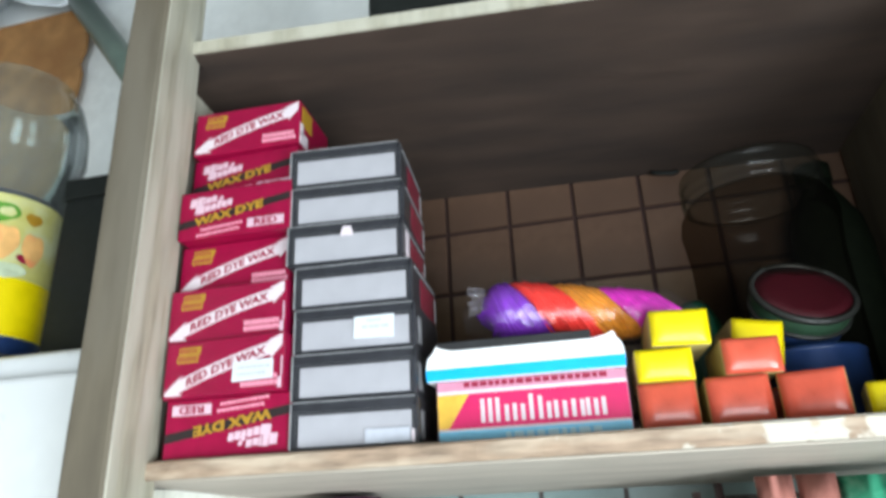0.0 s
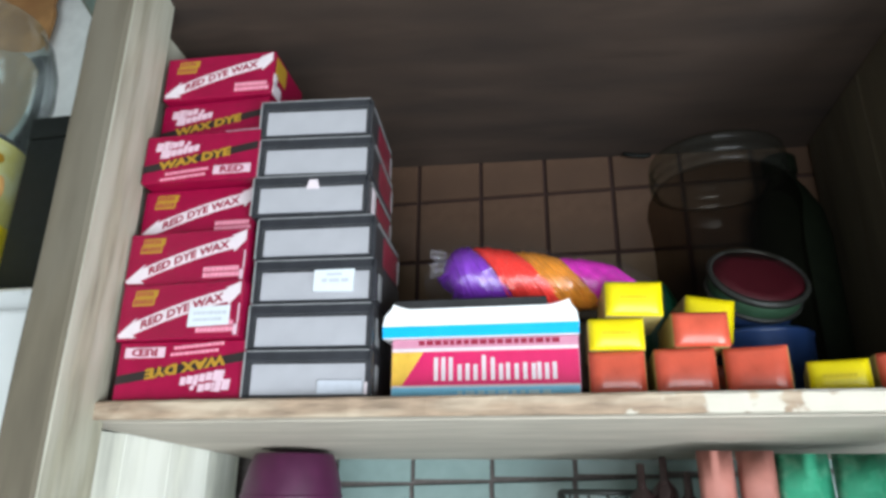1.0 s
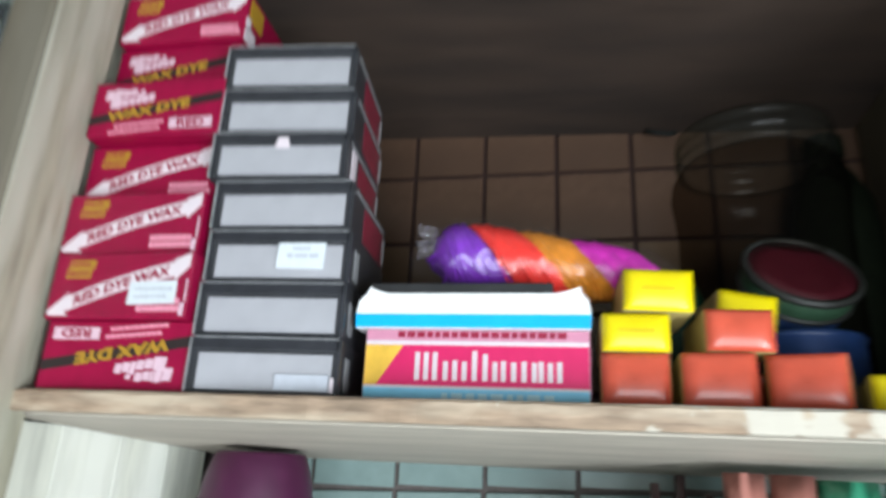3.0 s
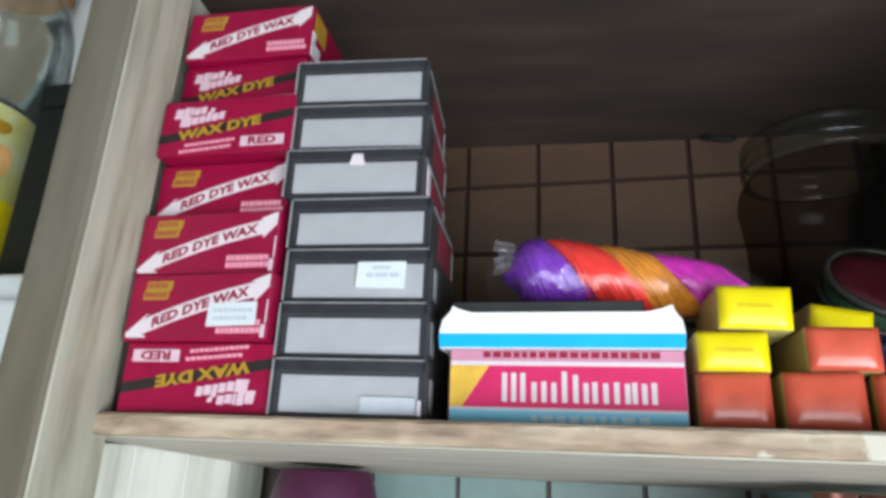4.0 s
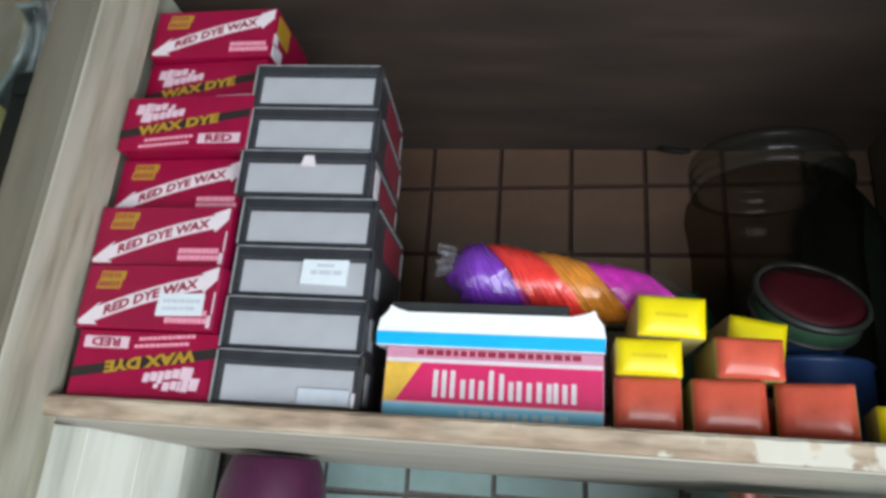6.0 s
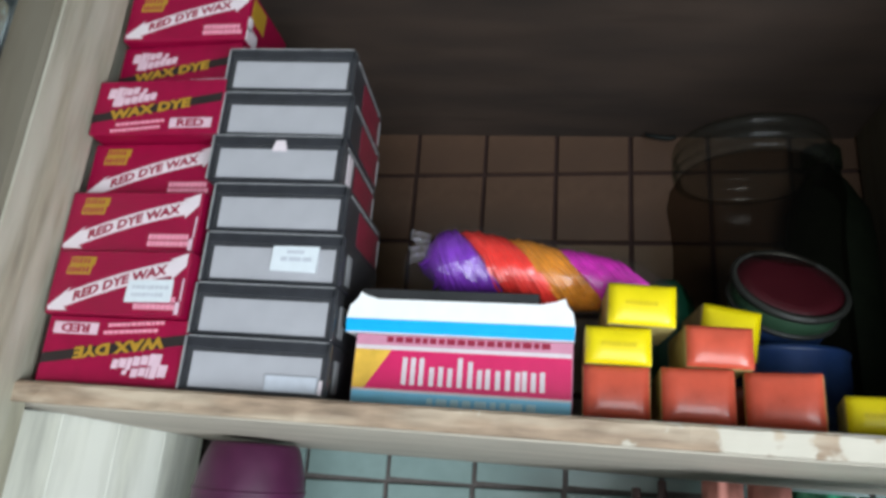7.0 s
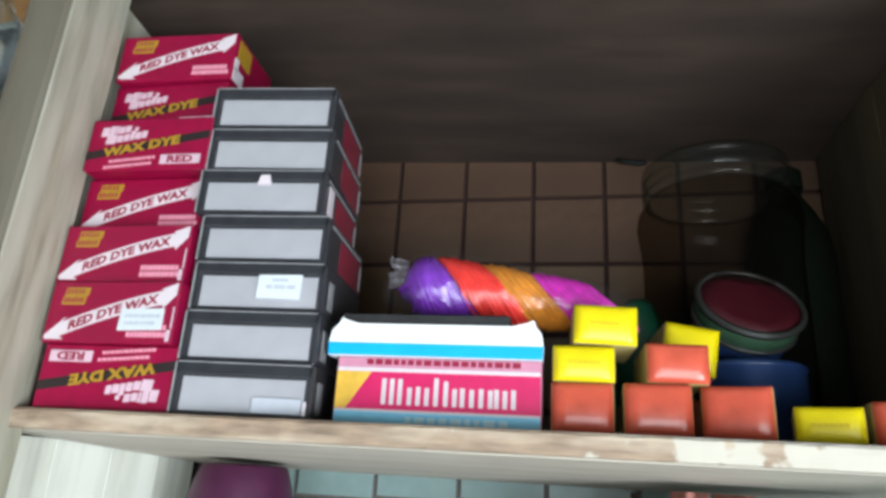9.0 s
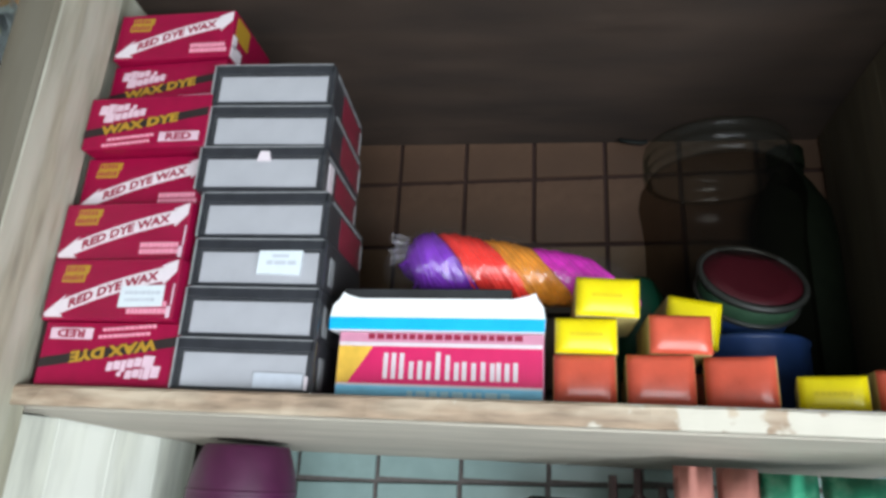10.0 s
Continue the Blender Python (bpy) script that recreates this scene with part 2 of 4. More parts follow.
# clear jar tinted dark to stand for the shade behind it
JAR_DARK = clear_plastic("shade_tinted_jar_plastic", (0.52, 0.48, 0.43), 0.16, 0.003, 0, 0.006)
BAG_FILM = clear_plastic("crumpled_bag_film", (0.985, 0.985, 0.985), 0.12, 0.008, 0, 0.035, 0.9)
TAIL_FILM = clear_plastic("gathered_bag_film", (0.93, 0.9, 0.95), 0.16, 0.1, 0, 0.1, 0.9)
LID_DARK = clear_plastic("milky_lid_plastic", (0.66, 0.66, 0.6), 0.16, 0.014, 0, 0.014)
THIN_FILM = clear_plastic("thin_clear_film", (0.99, 0.99, 0.99), 0.12, 0.0, 0, 0.025, 0.6)
FILM = clear_plastic("clear_film", (0.985, 0.985, 0.99), 0.1, 0.012, 0, 0.06, 0.6)


# ---- builders ----
def cube(w, d, h, at=(0, 0, 0), bevel=0.0, segs=1, bm=None):
    """A box with its lowest centre at the given point, its edges rounded."""
    own = bmesh.new()
    bmesh.ops.create_cube(own, size=1.0)
    for v in own.verts:
        v.co = Vector((v.co.x * w, v.co.y * d, (v.co.z + 0.5) * h))
    if bevel:
        bmesh.ops.bevel(own, geom=own.edges[:], offset=bevel, segments=segs, affect="EDGES", profile=0.6)
    for v in own.verts:
        v.co += Vector(at)
    if bm is None:
        return own
    me = bpy.data.meshes.new("tmp")
    own.to_mesh(me)
    own.free()
    bm.from_mesh(me)
    bpy.data.meshes.remove(me)
    return bm


def lathe(profile, n=40, squash=1.0):
    """A round body from (radius, height) pairs."""
    bm = bmesh.new()
    rings = []
    for r, z in profile:
        if r < 1e-5:
            rings.append([bm.verts.new((0, 0, z))])
        else:
            rings.append([bm.verts.new((r * math.cos(2 * math.pi * i / n), squash * r * math.sin(2 * math.pi * i / n), z)) for i in range(n)])
    for a, b in zip(rings, rings[1:]):
        for i in range(n):
            j = (i + 1) % n
            f = [a[i % len(a)], a[j % len(a)], b[j % len(b)], b[i % len(b)]]
            f = [v for k, v in enumerate(f) if v not in f[:k]]
            if len(f) > 2:
                bm.faces.new(f)
    for f in bm.faces:
        f.smooth = True
    return bm


def tube(points, radius, n=8, bm=None):
    """A round rod along the points."""
    bm = bm or bmesh.new()
    pts = [Vector(p) for p in points]
    rings = []
    for k, p in enumerate(pts):
        way = (pts[min(k + 1, len(pts) - 1)] - pts[max(k - 1, 0)]).normalized()
        side = way.cross(Vector((0.13, 0.31, 0.94))).normalized()
        up = side.cross(way)
        rings.append([bm.verts.new(p + radius * (side * math.cos(2 * math.pi * i / n) + up * math.sin(2 * math.pi * i / n))) for i in range(n)])
    for a, b in zip(rings, rings[1:]):
        for i in range(n):
            bm.faces.new([a[i], a[(i + 1) % n], b[(i + 1) % n], b[i]]).smooth = True
    bm.faces.new(rings[0][::-1])
    bm.faces.new(rings[-1])
    return bm


def mesh_of(name, bm, mat):
    bmesh.ops.recalc_face_normals(bm, faces=bm.faces[:])
    me = bpy.data.meshes.new(name)
    bm.to_mesh(me)
    bm.free()
    me.materials.append(mat)
    return me


def part(name, bm, mat, parent, label=""):
    ob = new(name, mesh_of(name, bm, mat))
    ob.parent = parent
    return tagged(ob, label)


def thing(name, label, category, at=(0, 0, 0), turn=(0, 0, 0), group=""):
    ob = new(name)
    ob.empty_display_size = 0.02
    ob.matrix_basis = pose(*at, *turn)
    return tagged(ob, label, category, group)


def structure(name, bm, mat, label, category, at=(0, 0, 0)):
    ob = new(name, mesh_of(name, bm, mat))
    ob.location = at
    return tagged(ob, label, category, kind="structure")


def plate(points, thick=0.0005):
    """A thin printed shape on a front face: points (x, z) become a slab in front of y = 0."""
    bm = bmesh.new()
    front = [bm.verts.new((x, -thick, z)) for x, z in points]
    back = [bm.verts.new((x, 0.0002, z)) for x, z in points]
    bm.faces.new(front)
    for i in range(len(points)):
        j = (i + 1) % len(points)
        bm.faces.new([front[i], front[j], back[j], back[i]])
    return bm


def bars(rows, thick=0.0006, skew=0.0):
    """Unreadable or unlettered print: small slabs (x, z, w, h)."""
    bm = bmesh.new()
    for x, z, w, h in rows:
        vs = [(x + skew * z, z), (x + w + skew * z, z), (x + w + skew * (z + h), z + h), (x + skew * (z + h), z + h)]
        front = [bm.verts.new((a, -thick, b)) for a, b in vs]
        back = [bm.verts.new((a, 0.0002, b)) for a, b in vs]
        bm.faces.new(front)
        for i in range(4):
            j = (i + 1) % 4
            bm.faces.new([front[i], front[j], back[j], back[i]])
    return bm


def lettering(text, size, at, thick=0.0008, arc=None, stretch=1.0, bold=0.0):
    """Printed words as raised letters on a front face; arc(x) lifts them along a curve."""
    cu = bpy.data.curves.new("words", "FONT")
    cu.body, cu.size, cu.extrude, cu.align_x, cu.offset = text, size, 0.0003, "CENTER", bold
    cu.resolution_u = 2
    ob = bpy.data.objects.new("words", cu)
    me = bpy.data.meshes.new_from_object(ob)
    bpy.data.objects.remove(ob)
    bm = bmesh.new()
    bm.from_mesh(me)
    bpy.data.meshes.remove(me)
    for v in bm.verts:
        x, z, d = v.co.x * stretch, v.co.y, v.co.z
        x2 = x + at[0]
        v.co = Vector((x2, -thick - d, at[1] + z + (arc(x2) if arc else 0)))
    return bm


# ---- the shop's shell ----
def wall_box(x0, x1, y0, y1, z0, z1):
    return cube(x1 - x0, y1 - y0, z1 - z0, ((x0 + x1) / 2, (y0 + y1) / 2, z0))


# unseen floor kept pale, unseen walls and ceiling dulled, to steer bounced light
structure("floor", wall_box(-1.85, 1.3, -2.4, 1.35, -0.1, 0), CONCRETE, "pale screed shop floor", "floor")
structure("ceiling", wall_box(-1.85, 1.3, -2.4, 1.35, 2.95, 3.05), SHADE_PLASTER, "unseen shop ceiling, dulled to cut bounced light", "ceiling")
structure("wall_west", wall_box(-1.85, -1.7, -2.4, 1.35, 0, 2.95), SHADE_PLASTER, "unseen side wall, dulled to cut bounced light", "wall")
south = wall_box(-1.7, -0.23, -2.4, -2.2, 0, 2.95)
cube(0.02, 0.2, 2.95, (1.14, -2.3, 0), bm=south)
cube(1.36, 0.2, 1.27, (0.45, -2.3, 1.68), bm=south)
structure("wall_south", south, SHADE_PLASTER, "unseen dulled rear wall with an opening added for daylight", "wall")
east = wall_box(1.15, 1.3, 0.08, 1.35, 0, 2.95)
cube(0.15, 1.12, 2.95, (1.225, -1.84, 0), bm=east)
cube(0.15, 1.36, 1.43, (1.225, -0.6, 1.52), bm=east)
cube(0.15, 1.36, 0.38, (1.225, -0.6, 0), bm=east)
structure("wall_east", east, SHADE_PLASTER, "unseen dulled side wall with a low opening added for daylight", "wall")
wall_north = structure("wall_north", wall_box(-1.7, 1.15, 1.165, 1.35, 0, 2.95), PLASTER, "white painted back wall, tiled behind the shelf", "wall")
# the grout above the board is coloured darker than below it
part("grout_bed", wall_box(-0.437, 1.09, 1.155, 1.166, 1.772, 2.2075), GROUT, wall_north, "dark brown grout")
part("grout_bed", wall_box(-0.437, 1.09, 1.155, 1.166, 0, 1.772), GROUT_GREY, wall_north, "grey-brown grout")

# ---- shelf carcass ----
FACE, PANEL, RIGHT = -0.336, -0.375, 0.515
FRONT, BACK, TOP = 0.727, 1.149, 1.7235


def rough_post(w, d, h, seed):
    """A sawn post with slightly uneven edges."""
    rnd = random.Random(seed)
    bm = bmesh.new()
    rings = []
    for k in range(25):
        z = h * k / 24
        c = 0.003
        pts = [(-w / 2 + c, -d / 2), (w / 2 - c, -d / 2), (w / 2, -d / 2 + c), (w / 2, d / 2 - c), (w / 2 - c, d / 2), (-w / 2 + c, d / 2), (-w / 2, d / 2 - c), (-w / 2, -d / 2 + c)]
        rings.append([bm.verts.new((x + rnd.uniform(-0.0008, 0.0008), y + rnd.uniform(-0.0012, 0.0012), z)) for x, y in pts])
    for a, b in zip(rings, rings[1:]):
        for i in range(8):
            bm.faces.new([a[i], a[(i + 1) % 8], b[(i + 1) % 8], b[i]])
    bm.faces.new(rings[0][::-1])
    bm.faces.new(rings[-1])
    return bm


shelf_post = thing("shelf_post", "pale rough-sawn wooden post of the shelf, with a knot", "post", (FACE - 0.0285, 0.71, 0))
lum = rough_post(0.057, 0.098, 2.8, 3)
# thin strip gives the post's front a darker colour than its inner face
front = rough_post(0.048, 0.0058, 2.8, 6)
for v in lum.verts:
    v.co.y -= 0.0075
    if v.co.x > 0 and v.co.y < 0:
        v.co.x -= 0.42 * v.co.y
    elif v.co.y < 0:
        v.co.x += 0.036
for v in front.verts:
    v.co.x += 0.0295
    v.co.y -= 0.0598
part("lumber", lum, POST_WOOD, shelf_post, "pale whitewashed grainy wood")
part("front_strip", front, FRONT_WOOD, shelf_post, "thin darker brown front strip")
knot = lathe([(0, 0.0), (0.006, 0.0), (0.009, 0.0008), (0.0, 0.0016)], 14, 0.6)
for v in knot.verts:
    v.co = Vector((0.0279 + v.co.z, v.co.y * 0.7, 1.695 + v.co.x))
part("knot", knot, material("dark_knot", (0.16, 0.15, 0.12), 0.8, noise_scale=150, vary=0.3, bump=0.3), shelf_post, "dark grey-brown knot")
right_post = thing("shelf_post", "rough-sawn wooden post of the shelf", "post", (RIGHT + 0.04, 0.71, 0))
part("lumber", rough_post(0.06, 0.081, 2.8, 4), POST_WOOD, right_post)

side = thing("shelf_side_panel", "plywood side panel of the upper shelf compartment", "panel", (PANEL - 0.009, 0.951, 1.7255))
part("plank", cube(0.018, 0.19, 0.505, (0, -0.0975, 0), 0.001), POST_WOOD, side)
part("plank", cube(0.018, 0.19, 0.505, (0, 0.0945, 0), 0.001), POST_WOOD, side)
side_low = thing("shelf_side_panel", "whitewashed plank panel under the shelf", "panel", (PANEL - 0.009, 0.938, 0))
for i in range(4):
    part("plank", cube(0.018, 0.091, 1.70, (0, -0.141 + i * 0.0915, 0), 0.0006), PANEL_WOOD, side_low)
side_right = thing("shelf_side_panel", "plywood end panel, coloured dark for the shade there", "panel", (RIGHT + 0.009, 0.951, 1.70))
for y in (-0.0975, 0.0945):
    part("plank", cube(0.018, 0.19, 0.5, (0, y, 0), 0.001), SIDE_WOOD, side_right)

board = thing("shelf_board", "worn wooden shelf board with flaked white paint on its edge", "shelf board", (0, 0, TOP))
bb = cube(RIGHT - PANEL - 0.002, BACK - 0.754, 0.018, ((RIGHT + PANEL) / 2, (BACK + 0.754) / 2, -0.018))
cube(RIGHT - FACE - 0.002, 0.754 - FRONT - 0.004, 0.018, ((RIGHT + FACE) / 2, (0.754 + FRONT + 0.004) / 2, -0.018), bm=bb)
part("plywood", bb, BOARD_WOOD, board)


def ragged_strip(x0, x1, y0, d, h, seed):
    """The board's front edge, chipped along its length."""
    rnd = random.Random(seed)
    bm = bmesh.new()
    n = int((x1 - x0) / 0.012)
    rings = []
    for k in range(n + 1):
        x = x0 + (x1 - x0) * k / n
        a, b, c = (rnd.uniform(0, 0.0012) for _ in range(3))
        rings.append([bm.verts.new(p) for p in ((x, y0 + a, -h + b), (x, y0 + c, -0.002 - a), (x, y0 + 0.002 + b, -c * 0.6), (x, y0 + d, -0.0002), (x, y0 + d, -h))])
    for a, b in zip(rings, rings[1:]):
        for i in range(5):
            bm.faces.new([a[i], a[(i + 1) % 5], b[(i + 1) % 5], b[i]])
    bm.faces.new(rings[0][::-1])
    bm.faces.new(rings[-1])
    return bm


part("edge_strip", ragged_strip(FACE, RIGHT - 0.001, FRONT, 0.004, 0.0185, 5), EDGE_WOOD, board, "worn brown edge with flaking white paint")
soffit = bmesh.new()
ends = []
for x in (PANEL + 0.004, RIGHT - 0.004):
    ends.append([soffit.verts.new((x, y, z)) for y, z in ((0.756, -0.0182), (BACK - 0.001, -0.0182), (BACK - 0.001, -0.043), (0.756, -0.0195))])
soffit.faces.new(ends[0])
soffit.faces.new(ends[1][::-1])
for i in range(4):
    soffit.faces.new([ends[0][i], ends[1][i], ends[1][(i + 1) % 4], ends[0][(i + 1) % 4]])
part("soffit", soffit, BOARD_WOOD, board, "pale plywood underside")

# upper board, warped a little
def warped_board(x0, x1, y0, y1, h, z_of):
    bm = bmesh.new()
    lo, hi = [], []
    nx, ny = 10, 5
    for j in range(ny + 1):
        for i in range(nx + 1):
            x, y = x0 + (x1 - x0) * i / nx, y0 + (y1 - y0) * j / ny
            lo.append(bm.verts.new((x, y, z_of(x, y))))
            hi.append(bm.verts.new((x, y, z_of(x, y) + h)))
    at = lambda g, i, j: g[j * (nx + 1) + i]
    for j in range(ny):
        for i in range(nx):
            bm.faces.new([at(lo, i, j), at(lo, i, j + 1), at(lo, i + 1, j + 1), at(lo, i + 1, j)])
            bm.faces.new([at(hi, i, j), at(hi, i + 1, j), at(hi, i + 1, j + 1), at(hi, i, j + 1)])
    for i in range(nx):
        bm.faces.new([at(lo, i, 0), at(lo, i + 1, 0), at(hi, i + 1, 0), at(hi, i, 0)])
        bm.faces.new([at(lo, i, ny), at(hi, i, ny), at(hi, i + 1, ny), at(lo, i + 1, ny)])
    for j in range(ny):
        bm.faces.new([at(lo, 0, j), at(hi, 0, j), at(hi, 0, j + 1), at(lo, 0, j + 1)])
        bm.faces.new([at(lo, nx, j), at(lo, nx, j + 1), at(hi, nx, j + 1), at(hi, nx, j)])
    return bm


def roof_z(x, y):
    k = (y - FRONT) / (BACK - FRONT)
    return 2.19 - 0.024 * k + (-0.085 * (1 - k) - 0.036 * k) * x


upper = thing("shelf_board", "brown plywood upper shelf board, slightly warped", "shelf board")
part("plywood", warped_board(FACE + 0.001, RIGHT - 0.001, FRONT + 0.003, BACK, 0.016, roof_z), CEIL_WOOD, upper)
part("edge_strip", warped_board(FACE + 0.001, RIGHT - 0.001, FRONT - 0.001, FRONT + 0.003, 0.0165, roof_z), POST_WOOD, upper, "pale sawn front edge")
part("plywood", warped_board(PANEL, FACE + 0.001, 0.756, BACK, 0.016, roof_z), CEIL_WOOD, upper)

lower = thing("shelf_board", "wooden lower shelf board", "shelf board", (0, 0, 1.25))
part("plywood", cube(RIGHT - PANEL - 0.002, BACK - 0.735, 0.018, ((RIGHT + PANEL) / 2, (BACK + 0.735) / 2, -0.018), 0.001), BOARD_WOOD, lower)


# ---- red wax cartons ----
W, H, D = 0.1385, 0.0599, 0.095


def wax_carton(kind, at, turn, label):
    """A crimson carton; kind 'arrow' shows the banner, 'band' the black band."""
    ob = thing("wax_carton", label, "carton", at, turn, "red wax cartons in the stack")
    part("carton_body", cube(W, D, H - 0.0006, (0, D / 2, 0), 0.0012), RED_CARD, ob)
    if kind == "arrow":
        arc = lambda x: 0.0302 + 0.3 * x - 1.0 * x * x
        n = 14
        xs = [-0.05 + 0.104 * i / n for i in range(n + 1)]
        low = [(x, arc(x) - 0.0068) for x in xs]
        high = [(x, arc(x) + 0.0068) for x in xs]
        tip_r = [(0.055, arc(0.055) - 0.0105), (0.067, H - 0.014), (0.067, H - 0.0025), (0.05, arc(0.05) + 0.0085)]
        tip_l = [(-0.047, arc(-0.047) + 0.0105), (-0.067, 0.0065), (-0.0655, 0.003), (-0.045, 0.003)]
        part("banner", plate(low + tip_r + high[::-1] + tip_l), PRINT_WHITE, ob, "white double-headed arrow banner")
        part("banner_lettering", lettering("RED DYE WAX", 0.0118, (0.003, -0.0042), arc=arc, stretch=1.14, bold=0.00035), PRINT_RED, ob)
        part("corner_mark", bars([(-0.059, 0.0365, 0.025, 0.0082), (-0.058, 0.0449, 0.026, 0.0082)], skew=0.1), PRINT_GOLD, ob, "gold corner mark")
        part("mark_print", bars([(-0.057, 0.0385, 0.002, 0.0045), (-0.0535, 0.0385, 0.002, 0.005), (-0.05, 0.0385, 0.002, 0.004), (-0.0465, 0.0385, 0.002, 0.005), (-0.0425, 0.0385, 0.002, 0.0045), (-0.0385, 0.0385, 0.002, 0.005), (-0.056, 0.047, 0.002, 0.005), (-0.052, 0.047, 0.002, 0.0045), (-0.048, 0.047, 0.002, 0.005), (-0.0435, 0.047, 0.002, 0.0045), (-0.0395, 0.047, 0.002, 0.004)], 0.0009, 0.1), PRINT_RED, ob)
        rnd = random.Random(7)
        small = []
        for z in (0.0125, 0.006):
            x = 0.022
            while x < 0.06:
                w = rnd.uniform(0.003, 0.0055)
                small.append((x, z, w, 0.005))
                x += w + 0.0008
        part("small_print", bars(small), PRINT_PINK, ob)
    else:
        slope = 0.16
        drop = 0.0045
        band = [(-W / 2 + 0.001, 0.017 - drop), (W / 2 - 0.001, 0.017 + slope * W - drop), (W / 2 - 0.001, 0.026 + slope * W - drop), (-W / 2 + 0.001, 0.026 - drop)]
        part("band", plate(band), PRINT_BLACK, ob, "black slanting band")
        arc = lambda x: 0.0215 - drop + slope * x
        part("band_lettering", lettering("WAX DYE", 0.0135, (-0.006, 0.0062), arc=arc, stretch=1.36, bold=0.0006), PRINT_GOLD, ob)
        name = []
        for x, w, h in ((-0.052, 0.008, 0.0105), (-0.043, 0.006, 0.0105), (-0.036, 0.0025, 0.009), (-0.0325, 0.006, 0.0075), (-0.0255, 0.006, 0.0075), (-0.015, 0.004, 0.004)):
            name.append((x - 0.009, 0.0475 - drop + slope * (x + 0.03), w, h))
        for x, w, h in ((-0.046, 0.011, 0.0105), (-0.034, 0.0065, 0.008), (-0.0265, 0.006, 0.008), (-0.0195, 0.0045, 0.0105), (-0.014, 0.0065, 0.008), (-0.0065, 0.0055, 0.008)):
            name.append((x - 0.007, 0.0375 - drop + slope * (x + 0.03), w, h))
        part("name_print", bars(name, skew=0.12), PRINT_ROSE, ob)
        part("tag", plate([(0.018, 0.006), (0.062, 0.006), (0.062, 0.0165), (0.018, 0.0165)]), PRINT_ROSE, ob)
        part("tag_lettering", lettering("RED", 0.0105, (0.04, 0.0076), stretch=1.5, bold=0.0003), PRINT_RED, ob)
        rnd = random.Random(9)
        small = []
        for z, x, end in ((0.003, -0.045, 0.006), (0.0095, -0.04, 0.012)):
            while x < end:
                w = rnd.uniform(0.0025, 0.005)
                small.append((x, z + slope * 0.5 * (x + 0.03), w, 0.003))
                x += w + 0.001
        part("small_print", bars(small), PRINT_PINK, ob)
    return ob


def price_sticker(parent, x, z, w, h, seed, name="sticker"):
    st = part(name, plate([(x, z), (x + w, z + 0.0008), (x + w - 0.0005, z + h), (x + 0.0006, z + h - 0.001)], 0.0012), STICKER, parent, "small white price sticker")
    rnd = random.Random(seed)
    rows = []
    for k in range(2):
        u = x + 0.006
        while u < x + w - 0.008:
            q = rnd.uniform(0.002, 0.005)
            rows.append((u, z + h * (0.25 + 0.32 * k), q, h * 0.16))
            u += q + 0.0012
    part("faded_print", bars(rows, 0.0014), FAINT_GREY, st)


LABEL_A = "crimson carton printed with a white arrow banner"
LABEL_B = "crimson carton printed with slanting black band"
STACK = [("band", -0.252, 0.739, LABEL_B + ", upside down", 2), ("arrow", -0.2575, 0.733, LABEL_A + " and price sticker", -1), ("arrow", -0.262, 0.739, LABEL_A, 0.5),
         ("arrow", -0.2675, 0.758, LABEL_A, 1), ("band", -0.262, 0.738, LABEL_B, 1.5), ("band", -0.27, 0.766, LABEL_B, 0), ("arrow", -0.266, 0.758, LABEL_A + ", torn corner", 3)]
for k, (kind, x, y, label, yaw) in enumerate(STACK):
    z = TOP + 0.0005 + k * H
    if k == 0:
        ob = wax_carton(kind, (x, y, z + H - 0.0006), (0, 180, yaw), label)
    else:
        ob = wax_carton(kind, (x, y, z), (0, 0, yaw), label)
    if k == 1:
        price_sticker(ob, 0.012, 0.012, 0.046, 0.021, 31)
    if k in (1, 2):
        wrap = part("film_wrap", cube(W + 0.0026, D + 0.003, H - 0.0012, (0, D / 2 - 0.0006, 0.0001), 0.003, 2), THIN_FILM, ob, "clear shrink film")
        wrap.visible_shadow = False
        # pale strips paint the film's glint over the scuffed corner
        scuff = bmesh.new()
        cube(0.004, 0.0008, 0.011, (W / 2 - 0.003, -0.0019, 0.002), 0.0003, bm=scuff)
        cube(0.0016, 0.0008, 0.02, (W / 2 - 0.0012, -0.0019, 0.014), 0.0003, bm=scuff)
        part("corner_scuff_glint", scuff, PRINT_ROSE, ob, "pale corner scuff with painted film glint")
    if k == 6:
        part("side_print", cube(0.0008, 0.03, 0.026, (W / 2 + 0.0003, 0.022, 0.028)), PRINT_GOLD, ob, "gold side print")
        torn = bmesh.new()
        cube(0.0012, 0.022, 0.016, (W / 2 + 0.0008, 0.013, 0.0005), bm=torn)
        cube(0.0012, 0.008, 0.016, (W / 2 + 0.0008, 0.006, 0.012), bm=torn)
        part("torn_patch", torn, PRINT_WHITE, ob, "torn white paper patch")

# ---- grey-fronted cartons ----
GW, GH, GD = 0.1275, 0.0477, 0.128


